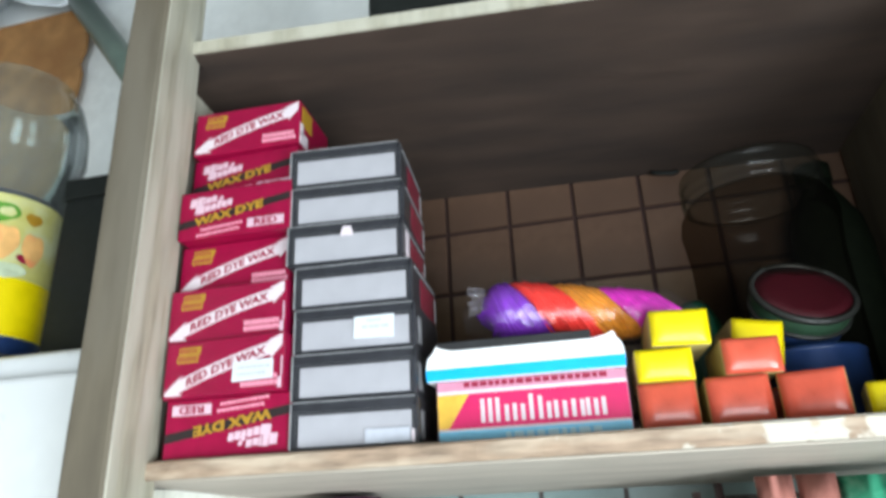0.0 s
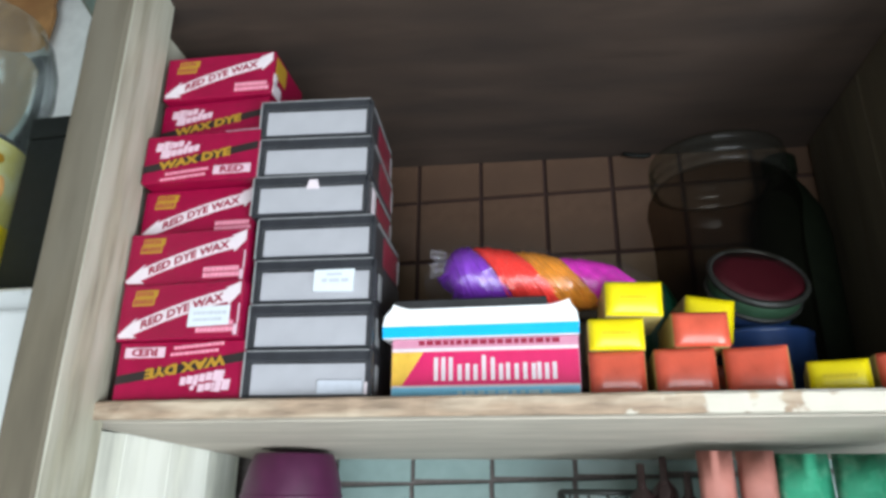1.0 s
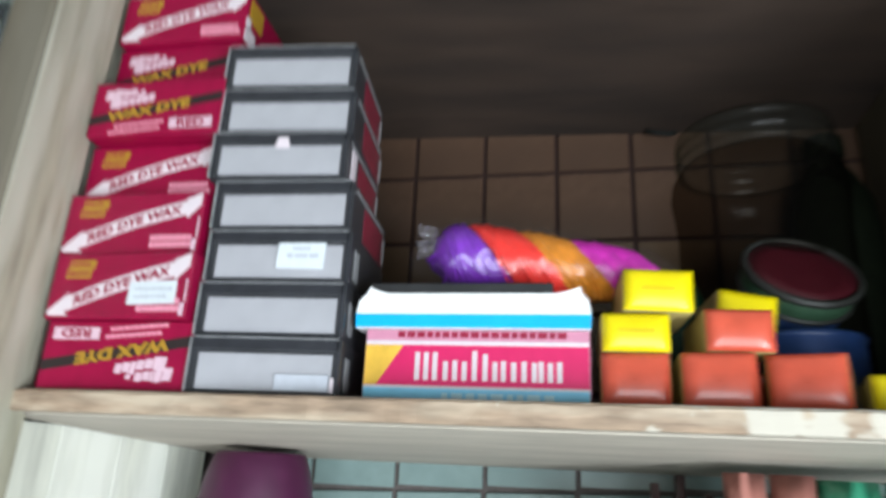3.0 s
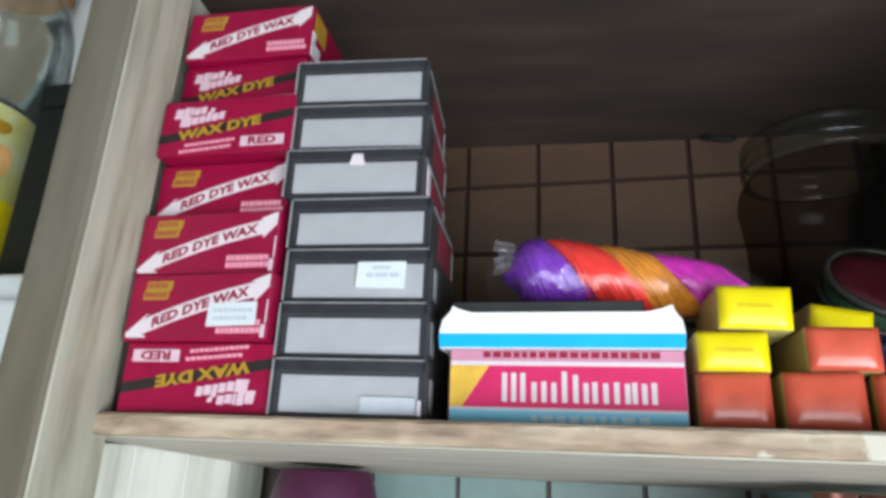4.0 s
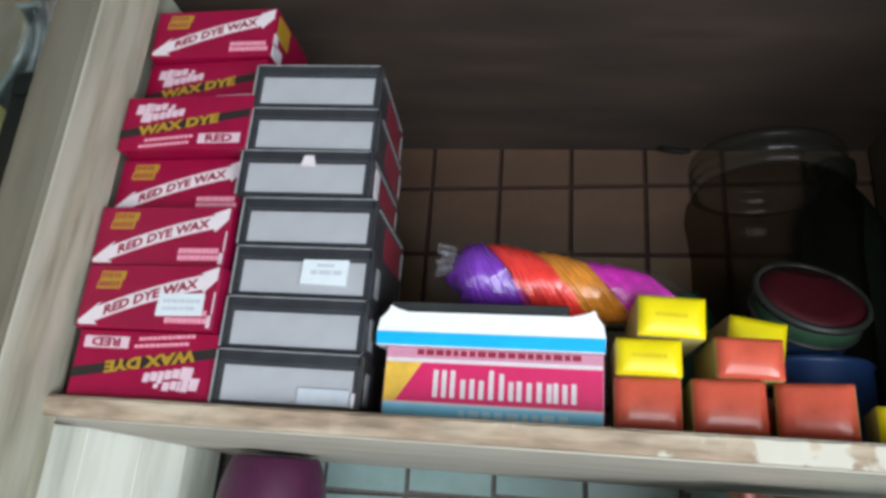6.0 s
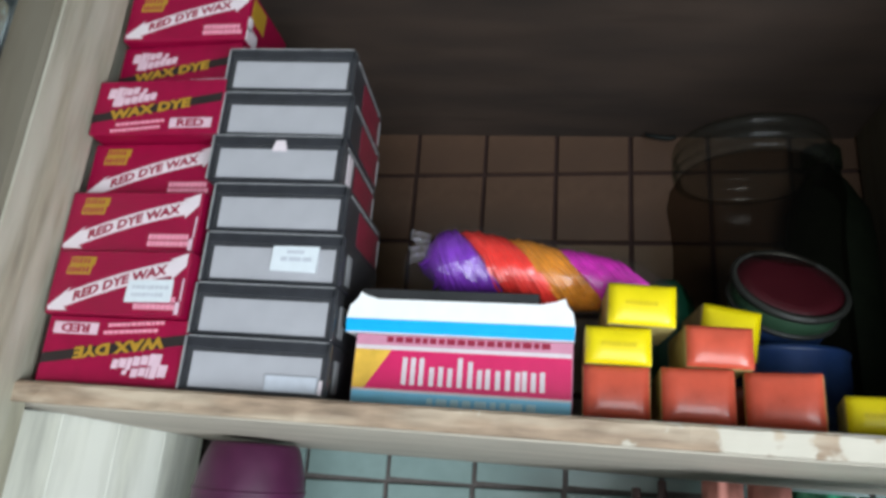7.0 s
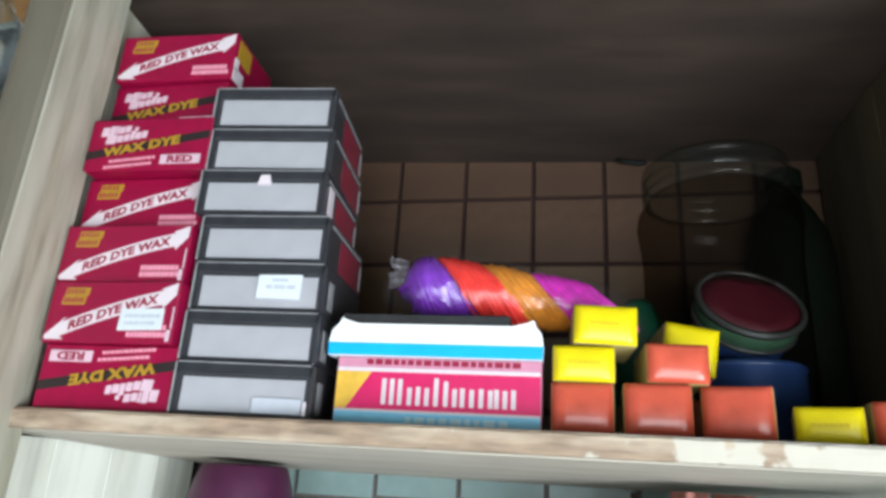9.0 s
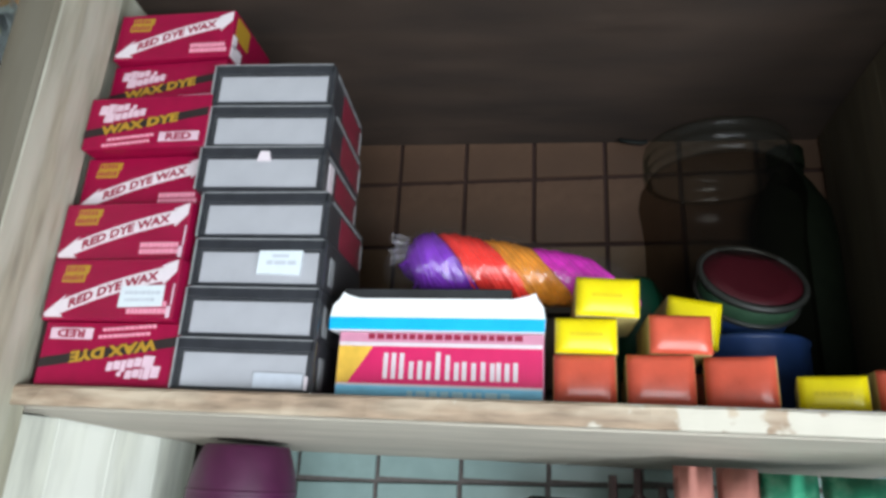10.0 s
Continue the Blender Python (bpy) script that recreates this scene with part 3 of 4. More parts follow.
def grey_carton(at, yaw, label, printed):
    ob = thing("grey_carton", label, "carton", at, (0, 0, yaw), "grey-fronted cartons in the stack")
    body = cube(GW, GD, GH - 0.0008, (0, GD / 2, 0), 0.0012)
    part("carton_body", body, SLATE, ob)
    fr = bmesh.new()
    t = 0.0028
    cube(GW - 0.002, 0.003, t, (0, -0.0012, 0.0006), 0.0005, bm=fr)
    cube(GW - 0.002, 0.003, t + 0.0065, (0, -0.0012, GH - t - 0.0081), 0.0005, bm=fr)
    for s in (-1, 1):
        cube(t, 0.003, GH - 0.004, (s * (GW / 2 - t / 2 - 0.001), -0.0012, 0.001), 0.0005, bm=fr)
    part("rim", fr, SLATE, ob, "raised dark slate rim")
    # pale strips: the left fold, and the film's highlight painted along the edges
    fe = bmesh.new()
    cube(0.0016, 0.0012, GH - 0.003, (-GW / 2 + 0.0006, -0.0026, 0.001), bm=fe)
    cube(GW - 0.004, 0.0012, 0.001, (0, -0.0026, GH - 0.0022), bm=fe)
    part("edge_fold_glint", fe, EDGE_GREY, ob, "pale folded edge with painted film highlight")
    part("front_panel", cube(GW - 0.0145, 0.0012, GH - 0.018, (0.001, -0.0004, 0.0036), 0.0003), SILVER_CARD, ob, "plain silver-grey front")
    ln = bmesh.new()
    if printed:
        sd = cube(0.0008, GD - 0.05, GH - 0.014, (GW / 2 + 0.0002, GD / 2 + 0.018, 0.003))
        part("side_panel", sd, RED_DARK, ob, "dark red printed side")
        cube(0.0008, GD - 0.02, 0.0022, (GW / 2 + 0.0009, GD / 2, GH - 0.0085), bm=ln)
        cube(0.0008, 0.004, GH - 0.02, (GW / 2 + 0.0009, GD - 0.006, 0.006), bm=ln)
        part("side_line", ln, EDGE_GREY, ob)
    else:
        cube(0.0008, 0.014, GH - 0.02, (GW / 2 + 0.0009, 0.02, 0.006), 0.0003, bm=ln)
        part("side_tab", ln, EDGE_GREY, ob, "pale folded tab")
    wrap = cube(GW + 0.003, GD + 0.004, GH - 0.0012, (0, GD / 2, 0.0001), 0.003, 2)
    film = part("film_wrap", wrap, FILM, ob, "clear shrink film")
    film.visible_shadow = False
    return ob


GREY = [(-0.1182, 0.745, 5, 1), (-0.12, 0.748, 4.5, 0), (-0.12, 0.75, 4.5, 2), (-0.122, 0.75, 4, 0), (-0.1305, 0.747, 5, 3), (-0.1295, 0.751, 6, 0), (-0.132, 0.75, 6, 0)]
for k, (x, y, yaw, mark) in enumerate(GREY):
    word = {0: "", 1: ", with a pale sticker at its foot", 2: ", with a white price sticker", 3: ", with a small white tab"}[mark]
    ob = grey_carton((x, y, TOP + 0.0006 + k * GH), yaw, "film-wrapped carton with grey front" + word, k > 2)
    if mark == 1:
        part("sticker", plate([(0.012, 0.004), (0.056, 0.004), (0.056, 0.017), (0.012, 0.017)], 0.0032), FAINT_GREY, ob, "pale plain sticker")
        part("chipped_corner", cube(0.003, 0.002, 0.012, (0.0592, -0.003, 0.003), 0.0005), PRINT_WHITE, ob)
    if mark == 2:
        part("sticker", plate([(0.0, 0.0125), (0.042, 0.0115), (0.0425, 0.035), (0.001, 0.0345)], 0.0034), STICKER, ob, "white price sticker")
        part("faded_print", bars([(0.009, 0.021, 0.006, 0.004), (0.0165, 0.021, 0.011, 0.004), (0.029, 0.021, 0.008, 0.004), (0.014, 0.028, 0.016, 0.003)], 0.0037), FAINT_GREY, ob)
    if mark == 3:
        part("side_tab", cube(0.001, 0.016, 0.03, (GW / 2 + 0.0014, 0.02, 0.006), 0.0003), PRINT_WHITE, ob, "white folded tab")
        part("tab", plate([(-0.004, 0.031), (0.01, 0.031), (0.008, 0.041), (-0.001, 0.041)], 0.0034), PRINT_WHITE, ob, "small white tab")

# ---- raspberry carton with the white one on it ----
MW, MD, MH = 0.2145, 0.15, 0.0738
med = thing("dressing_carton", "raspberry carton with yellow corner and pale blue base band", "carton", (0.0512, 0.77, TOP - 0.0051), (0, 0, 1.5))
med.scale = (0.85, 0.874, 0.874)
part("carton_body", cube(MW, MD, MH - 0.0064, (0, MD / 2, 0.0064), 0.0012), MAUVE_CARD, med)
h2 = MW / 2 - 0.001
part("face_panel", plate([(-h2, 0.0215), (h2, 0.0215), (h2, 0.0595), (-h2, 0.0595)], 0.0005), MAGENTA_CARD, med, "raspberry front")
part("base_band", plate([(-h2, 0.0072), (h2, 0.0072), (h2, 0.0195), (-h2, 0.0195)], 0.0006), PALE_BLUE, med, "pale blue base band")
part("white_line", bars([(-h2, 0.0592, 2 * h2, 0.004), (-h2, 0.0195, 2 * h2, 0.0022)], 0.0008), PRINT_WHITE, med)
part("corner_flash", plate([(-h2, 0.022), (-h2 + 0.012, 0.022), (-h2 + 0.037, 0.059), (-h2, 0.059)], 0.0008), FLASH_YELLOW, med, "yellow slanting corner")
rnd = random.Random(12)
rows, x = [], -0.075
while x < 0.085:
    w = rnd.uniform(0.005, 0.009)
    rows.append((x, 0.0665, w, 0.0055))
    x += w + 0.0022
part("top_print", bars(rows, 0.0006), PRINT_RED, med)
rows, x = [], -0.03
while x < 0.07:
    w = rnd.uniform(0.005, 0.012)
    rows.append((x, 0.0095, w, 0.006))
    x += w + 0.004
part("base_print", bars(rows, 0.0009), PALE_INK, med)
# the name: plain upright white slabs
name = []
for cx, w, h, strokes in ((-0.0455, 0.019, 0.023, 3), (-0.0275, 0.012, 0.0165, 2), (-0.013, 0.0125, 0.0245, 2), (-0.0015, 0.0055, 0.022, 1), (0.009, 0.011, 0.0165, 2), (0.0235, 0.0125, 0.0165, 2), (0.037, 0.0095, 0.0165, 2), (0.0495, 0.0115, 0.0165, 2)):
    left, wide, tall, thick = 0.013 + 1.27 * (cx - w / 2), 1.27 * w * 0.9, 1.12 * h, 0.0047
    for k in range(strokes):
        x = left + (wide - thick) * (k / (strokes - 1) if strokes > 1 else 0.4)
        name.append((x, 0.0268, thick, tall if k == strokes - 1 or strokes == 3 else min(tall, 0.0175)))
part("name_print", bars(name, 0.0009), PRINT_WHITE, med)

white = thing("white_carton", "open white carton with a sky-blue band, lying on the raspberry carton", "carton", (0.0475, 0.765, TOP + 0.0598), (0, 0, 1.5))
white.scale = (0.866, 0.874, 0.944)
wb = bmesh.new()
prof = [(-0.1105, 0.0), (0.1105, 0.0), (0.1115, 0.012), (0.1095, 0.024), (0.104, 0.031), (0.102, 0.037), (0.094, 0.034), (0.08, 0.031), (-0.08, 0.031), (-0.092, 0.034), (-0.099, 0.037), (-0.102, 0.031), (-0.109, 0.024), (-0.1115, 0.012)]
fv = [wb.verts.new((x, 0, z)) for x, z in prof]
bv = [wb.verts.new((x * 0.97, 0.15, min(z, 0.031))) for x, z in prof]
wb.faces.new(fv)
wb.faces.new(bv[::-1])
for i in range(len(prof)):
    j = (i + 1) % len(prof)
    wb.faces.new([fv[j], fv[i], bv[i], bv[j]])
part("carton_body", wb, WHITE_CARD, white)
part("band", plate([(-0.1105, 0.0005), (0.1105, 0.0005), (0.1112, 0.0125), (-0.1112, 0.0125)], 0.0006), BLUE_PRINT, white, "sky-blue band")
slab = thing("black_slab", "thin black card slab lying on the white carton", "box", (0.038, 0.768, TOP + 0.0894), (0, 0, 1.5))
slab.scale = (0.874, 0.874, 0.874)
part("slab", cube(0.175, 0.14, 0.011, (0, 0.07, 0), 0.001), BLACK_CARD, slab)


# ---- small yellow and orange cartons ----
def small_carton(colour, at, w, h, turn=(0, 0, 0), extra=""):
    yellow = colour == "yellow"
    ob = thing("small_carton", f"small {colour} cardboard carton" + (extra or " in the pile"), "carton", at, turn, f"small {colour} cartons")
    part("carton_body", cube(w, 0.085, h, (0, 0.0435, 0), 0.0022, 2), TAN_CARD, ob)
    fl = bmesh.new()
    n = 8
    top = []
    for k in range(n + 1):
        for i in range(n + 1):
            u, v = 2 * i / n - 1, 2 * k / n - 1
            bulge = 0.0036 * (1 - abs(u) ** 10) * (1 - abs(v) ** 2.6) + 0.0006
            top.append(fl.verts.new((u * (w / 2 - 0.0008), -bulge, h / 2 + v * (h / 2 - 0.0006))))
    for k in range(n):
        for i in range(n):
            q = k * (n + 1) + i
            fl.faces.new([top[q], top[q + 1], top[q + n + 2], top[q + n + 1]]).smooth = True
    rim = [top[i] for i in range(n + 1)] + [top[k * (n + 1) + n] for k in range(1, n + 1)] + [top[n * (n + 1) + i] for i in range(n - 1, -1, -1)] + [top[k * (n + 1)] for k in range(n - 1, 0, -1)]
    low = [fl.verts.new((v.co.x, 0.003, v.co.z)) for v in rim]
    for k in range(len(rim)):
        m = (k + 1) % len(rim)
        fl.faces.new([rim[m], rim[k], low[k], low[m]])
    part("end_flap", fl, YELLOW_CARD if yellow else ORANGE_CARD, ob, f"{colour} bulging end flap")
    if yellow:
        rnd = random.Random(int(1000 * at[0]))
        rows, x = [], -0.013
        while x < 0.011:
            q = rnd.uniform(0.002, 0.004)
            rows.append((x, h * 0.47, q, 0.003))
            x += q + 0.0007
        part("faint_print", bars(rows, 0.005), YELLOW_INK, ob)
    return ob


OH = 0.043
z1 = TOP + 0.0004
small_carton("orange", (0.1758, 0.775, z1), 0.052, OH, (0, 0, -1), ", at the foot of the pile")
small_carton("yellow", (0.1772, 0.775, z1 + OH + 0.0003), 0.0525, 0.031, (0, 0.8, 1), ", lying on an orange one")
small_carton("yellow", (0.1955, 0.775, z1 + OH + 0.0325), 0.0545, 0.0345, (0, 2.2, 3), ", on top of the pile")
small_carton("orange", (0.2365, 0.775, z1), 0.0545, OH + 0.001, (0, 0, -2))
small_carton("orange", (0.2975, 0.776, z1), 0.0545, OH + 0.001, (0, 0, -14))
small_carton("orange", (0.254, 0.777, z1 + OH + 0.0015), 0.051, 0.0335, (0, 0.6, 2), ", lying across two others")
small_carton("orange", (0.245, 0.876, z1), 0.0545, OH + 0.001, (0, 0, 1), " in the second row")
small_carton("orange", (0.303, 0.88, z1), 0.0545, OH + 0.001, (0, 0, -1), " in the second row")
small_carton("yellow", (0.272, 0.842, z1 + OH + 0.02), 0.05, 0.0455, (0, 9, 4), ", tilted behind the orange ones")
small_carton("yellow", (0.3635, 0.775, z1), 0.049, 0.03, (0, 0, -15), ", standing apart")
small_carton("orange", (0.425, 0.78, z1), 0.0545, 0.0365, (0, 0, -10), ", beside the yellow one")

# ---- bag of coloured twine ----
bag = thing("twine_bag", "clear plastic bag of purple, red, orange and magenta twine hanks", "bag", (0.0884, 0.842, TOP + 0.0993), (0, 0, 8))
bag.scale = (0.88, 0.88, 0.88)
SLANT = 0.058


def bag_half(x):
    """Half height and middle height of the bundle along its length."""
    u = min(1.0, max(0.0, (x + 0.102) / 0.247))
    k = 1.0 if u > 0.16 else 0.62 + 0.38 * math.sqrt(max(0.0, 1 - (1 - u / 0.16) ** 2))
    h = 0.0425 * k * (1.0 - 0.42 * u ** 1.4)
    return h, 0.003 + h


def bundle_point(xs, a, r):
    """On the bundle, a degrees round it (90 is its top, 0 its front), slanting with height."""
    x = xs + SLANT * (0.3 + 0.7 * min(1.0, max(0.0, (xs + 0.106) / 0.045))) * (0.5 - 0.5 * math.sin(radians(a)))
    h, mid = bag_half(x)
    return Vector((x, -r * (h + 0.006) * math.cos(radians(a)), mid + r * h * math.sin(radians(a))))


def hank(name, x0, x1, mat, seed):
    """A looped hank: a soft core, and strands laid over it side by side."""
    rnd = random.Random(seed)
    bm = bmesh.new()
    rings = []
    first = name == "purple_hank"

    def swell(u):
        s = 0.9 + 0.09 * math.sin(math.pi * u) ** 0.6
        return s * (0.5 + 0.5 * math.sqrt(1 - (1 - u / 0.5) ** 2)) if first and u < 0.5 else s

    for i in range(13):
        u = i / 12
        rings.append([bm.verts.new(bundle_point(x0 + (x1 - x0) * u, 15 * k, swell(u) - 0.015 + rnd.uniform(-0.012, 0.012))) for k in range(24)])
    for a, b in zip(rings, rings[1:]):
        for k in range(24):
            bm.faces.new([a[k], a[(k + 1) % 24], b[(k + 1) % 24], b[k]]).smooth = True
    bm.faces.new(rings[0][::-1])
    bm.faces.new(rings[-1])
    n = max(9, int((x1 - x0) / 0.0034))
    for k in range(n):
        u = (k + rnd.uniform(0.2, 0.8)) / n
        xs = x0 + (x1 - x0) * u
        r, w, f, p = swell(u) - 0.015 + rnd.uniform(-0.022, 0.016), rnd.uniform(0.001, 0.004), rnd.uniform(0.02, 0.06), rnd.uniform(0, 6)
        tube([bundle_point(xs + w * math.sin(f * a + p), a, r + 0.008 * math.sin(0.05 * a + p)) for a in range(140, -100, -15)], rnd.uniform(0.0014, 0.0024), 6, bm)
    tagged(part(name, bm, mat, bag, name.replace("_", " ") + " of twine"), kind="stuff")


hank("purple_hank", -0.106, -0.066, PURPLE_ROPE, 1)
hank("red_hank", -0.065, -0.014, RED_ROPE, 2)
hank("orange_hank", -0.013, 0.034, ORANGE_ROPE, 3)
hank("magenta_hank", 0.035, 0.105, PINK_ROPE, 4)


def crumpled_bag():
    rnd = random.Random(8)
    bm = bmesh.new()
    rings = []
    nx, na = 40, 36
    for i in range(nx + 1):
        x = -0.126 + 0.288 * i / nx
        hh, mid = bag_half(min(0.135, max(-0.092, x)))
        pinch = 1.0 if 4 < i < nx - 4 else (0.3 + 0.14 * min(i, nx - i))
        ring = []
        for k in range(na):
            a = 2 * math.pi * k / na
            r = (1.07 + 0.02 * math.sin(3 * a + 0.7 * i) + rnd.uniform(-0.05, 0.06)) * pinch
            ring.append(bm.verts.new((x + rnd.uniform(-0.002, 0.002), r * (hh + 0.008) * math.cos(a), max(0.0005, mid + r * (hh + 0.003) * math.sin(a)))))
        rings.append(ring)
    for a, b in zip(rings, rings[1:]):
        for k in range(na):
            bm.faces.new([a[k], a[(k + 1) % na], b[(k + 1) % na], b[k]]).smooth = True
    return bm


def gathered_tail():
    """The bag's gathered end: a short pleated fan of film."""
    rnd = random.Random(15)
    bm = bmesh.new()
    rows = []
    for i in range(7):
        u = i / 6
        row = []
        for k in range(25):
            v = 2 * k / 24 - 1
            row.append(bm.verts.new((-0.096 - 0.02 * u + 0.003 * math.sin(9 * v) * u, -0.02 + 0.009 * math.sin(14 * v + u) * (0.4 + u) + rnd.uniform(-0.002, 0.002), 0.06 + v * (0.016 + 0.004 * u) + rnd.uniform(-0.0015, 0.0015))))
        rows.append(row)
    for a, b in zip(rows, rows[1:]):
        for k in range(24):
            bm.faces.new([a[k], a[k + 1], b[k + 1], b[k]])
    return bm


part("bag_tail", gathered_tail(), TAIL_FILM, bag, "gathered milky end of the film").visible_shadow = False
film = part("bag_film", crumpled_bag(), BAG_FILM, bag, "crumpled clear film")
film.visible_shadow = False

# ---- the dim end of the compartment ----
# lid, rim and green here are coloured dark, and the jar tinted, for shade
jar = thing("plastic_jar", "large clear plastic jar with a ribbed neck", "jar", (0.352, 1.045, TOP + 0.0005))
body = lathe([(0, 0.002), (0.07, 0.0), (0.09, 0.006), (0.094, 0.03), (0.094, 0.23), (0.097, 0.26), (0.1, 0.282), (0.097, 0.3), (0.088, 0.315), (0.082, 0.322)], 48)
part("jar_body", body, JAR_DARK, jar).visible_shadow = False
lid = lathe([(0.082, 0.318), (0.091, 0.32), (0.092, 0.328), (0.086, 0.331), (0.092, 0.335), (0.092, 0.344), (0.085, 0.349), (0.092, 0.353), (0.09, 0.362), (0.0, 0.364)], 48)
part("lid", lid, LID_DARK, jar, "ribbed lid of dimmed clear plastic").visible_shadow = False

tin = thing("round_tin", "navy blue round tin on the shelf", "tin", (0.345, 0.945, TOP + 0.0005))
part("tin_body", lathe([(0, 0), (0.056, 0), (0.058, 0.003), (0.058, 0.08), (0.0595, 0.081), (0.0595, 0.084), (0.056, 0.087), (0, 0.087)], 40), NAVY, tin)
tub = thing("round_tub", "tilted round tub with crimson lid, milky rims and green side", "tub", (0.347, 0.974, 1.8485), (52, 13, 0))
tub.scale = (0.92, 0.92, 0.92)
part("tub_body", lathe([(0, 0), (0.049, 0), (0.052, 0.004), (0.055, 0.03), (0, 0.03)], 44), NAVY, tub, "navy lower side")
part("green_band", lathe([(0.0555, 0.03), (0.0565, 0.032), (0.0575, 0.048), (0.056, 0.05), (0.0, 0.05)], 44), MID_GREEN, tub, "green side band")
part("rim", lathe([(0.056, 0.0505), (0.061, 0.051), (0.062, 0.055), (0.0595, 0.0585), (0.0555, 0.0585), (0.0555, 0.051)], 44), RIM_PLASTIC, tub, "milky rim, coloured dark for shade")
part("rim", lathe([(0.055, 0.026), (0.0595, 0.027), (0.0595, 0.0305), (0.055, 0.0315)], 44), RIM_PLASTIC, tub, "milky rim, coloured dark for shade")
part("lid", lathe([(0, 0.0575), (0.037, 0.0575), (0.055, 0.056), (0.055, 0.051), (0, 0.051)], 44), MAROON_PLASTIC, tub, "crimson lid")

bottle = thing("green_bottle", "dark green plastic bottle with sloping shoulder", "bottle", (0.247, 1.03, TOP + 0.0005), (0, 0, 0))
part("bottle_body", lathe([(0, 0), (0.03, 0), (0.034, 0.004), (0.034, 0.12), (0.03, 0.15), (0.02, 0.172), (0.013, 0.18), (0, 0.181)], 32), GREEN_PLASTIC, bottle)
# near-black bottle added to cover the tiles and darken the view behind the jar
tall = thing("green_bottle", "near-black green bottle shape added to darken behind the jar", "bottle", (0.452, 1.095, TOP + 0.0005))
part("bottle_body", lathe([(0, 0), (0.044, 0), (0.049, 0.005), (0.05, 0.25), (0.046, 0.29), (0.03, 0.325), (0.021, 0.34), (0.02, 0.352), (0, 0.353)], 32), OLIVE_PLASTIC, tall)
part("cap", lathe([(0.0205, 0.353), (0.0235, 0.354), (0.0235, 0.378), (0.021, 0.381), (0, 0.381)], 28), OLIVE_PLASTIC, tall)
hook = thing("ceiling_hook", "small dark metal bracket under the upper board", "bracket", (0.248, 1.132, 2.1545))
part("bracket", tube([(-0.012, 0, -0.002), (0.004, 0, -0.006), (0.02, 0, -0.009), (0.03, 0, -0.007)], 0.0035, 8), BLACK_PLASTIC, hook)

# ---- under the shelf ----
can = thing("purple_canister", "glossy purple plastic canister on the lower shelf", "canister", (-0.236, 1.005, 1.2505))
part("canister_body", lathe([(0, 0), (0.056, 0), (0.062, 0.005), (0.065, 0.2), (0.0665, 0.345), (0.0655, 0.375), (0.0625, 0.398), (0.058, 0.415), (0.053, 0.429), (0.05, 0.433), (0, 0.4345)], 44), PURPLE_PLASTIC, can)
for a in (250, 275, 300):
    t = radians(a)
    part("seam", tube([(0.062 * math.cos(t), 0.062 * math.sin(t), 0.01), (0.065 * math.cos(t), 0.065 * math.sin(t), 0.2), (0.0665 * math.cos(t), 0.0665 * math.sin(t), 0.345)], 0.001, 6), PURPLE_PLASTIC, can)
part("rim", lathe([(0.0645, 0.378), (0.0665, 0.379), (0.066, 0.3815), (0.064, 0.383)], 44), PURPLE_PLASTIC, can)
rack = thing("wire_rack", "dark coated wire rack on the lower shelf", "rack", (0.167, 1.0, 1.2505))
part("rail", tube([(-0.055, 0, 0.388), (0.055, 0, 0.388)], 0.003), WIRE, rack)
part("rail", tube([(-0.055, 0.09, 0.388), (0.055, 0.09, 0.388)], 0.003), WIRE, rack)
for x in (-0.055, 0.055):
    for y in (0, 0.09):
        part("leg", tube([(x, y, 0), (x, y, 0.388)], 0.004), WIRE, rack)
    part("rail", tube([(x, 0, 0.388), (x, 0.09, 0.388)], 0.003), WIRE, rack)
for i in range(5):
    part("wire", tube([(-0.044 + 0.022 * i, 0, 0.388), (-0.044 + 0.022 * i, 0.0, 0.06), (-0.044 + 0.022 * i, 0.09, 0.06)], 0.0016), WIRE, rack)
for i, (x, y, s) in enumerate(((0.205, 0.97, 1.0), (0.232, 0.985, 1.02), (0.255, 0.965, 0.98))):
    b = thing("dark_bottle", "small dark brown bottle with a thin neck", "bottle", (x, y, 1.2505), group="dark bottles under the shelf")
    part("bottle_body", lathe([(0, 0), (0.017, 0), (0.019, 0.003), (0.019, 0.36 * s), (0.014, 0.385 * s), (0.005, 0.395 * s), (0.0045, 0.42 * s), (0, 0.421 * s)], 24), DARK_GLASS, b)


def packet(at, w, h, mat, label, seed, group):
    """An upright pillow packet with crimped top."""
    rnd = random.Random(seed)
    ob = thing("packet", label, "packet", at, (0, 0, rnd.uniform(-6, 6)), group)
    bm = bmesh.new()
    nx, nz = 6, 12
    for s in (-1, 1):
        g = []
        for j in range(nz + 1):
            for i in range(nx + 1):
                u, v = i / nx, j / nz
                swell = 0.016 * (math.sin(math.pi * u) ** 0.6) * (math.sin(math.pi * min(1, v * 0.93 + 0.03)) ** 0.5 if v < 0.97 else 0.05)
                g.append(bm.verts.new(((u - 0.5) * w, s * swell + rnd.uniform(-0.001, 0.001), v * h)))
        for j in range(nz):
            for i in range(nx):
                q = [g[j * (nx + 1) + i], g[j * (nx + 1) + i + 1], g[(j + 1) * (nx + 1) + i + 1], g[(j + 1) * (nx + 1) + i]]
                bm.faces.new(q if s < 0 else q[::-1]).smooth = True
    bmesh.ops.remove_doubles(bm, verts=bm.verts[:], dist=0.0022)
    part("pouch", bm, mat, ob)


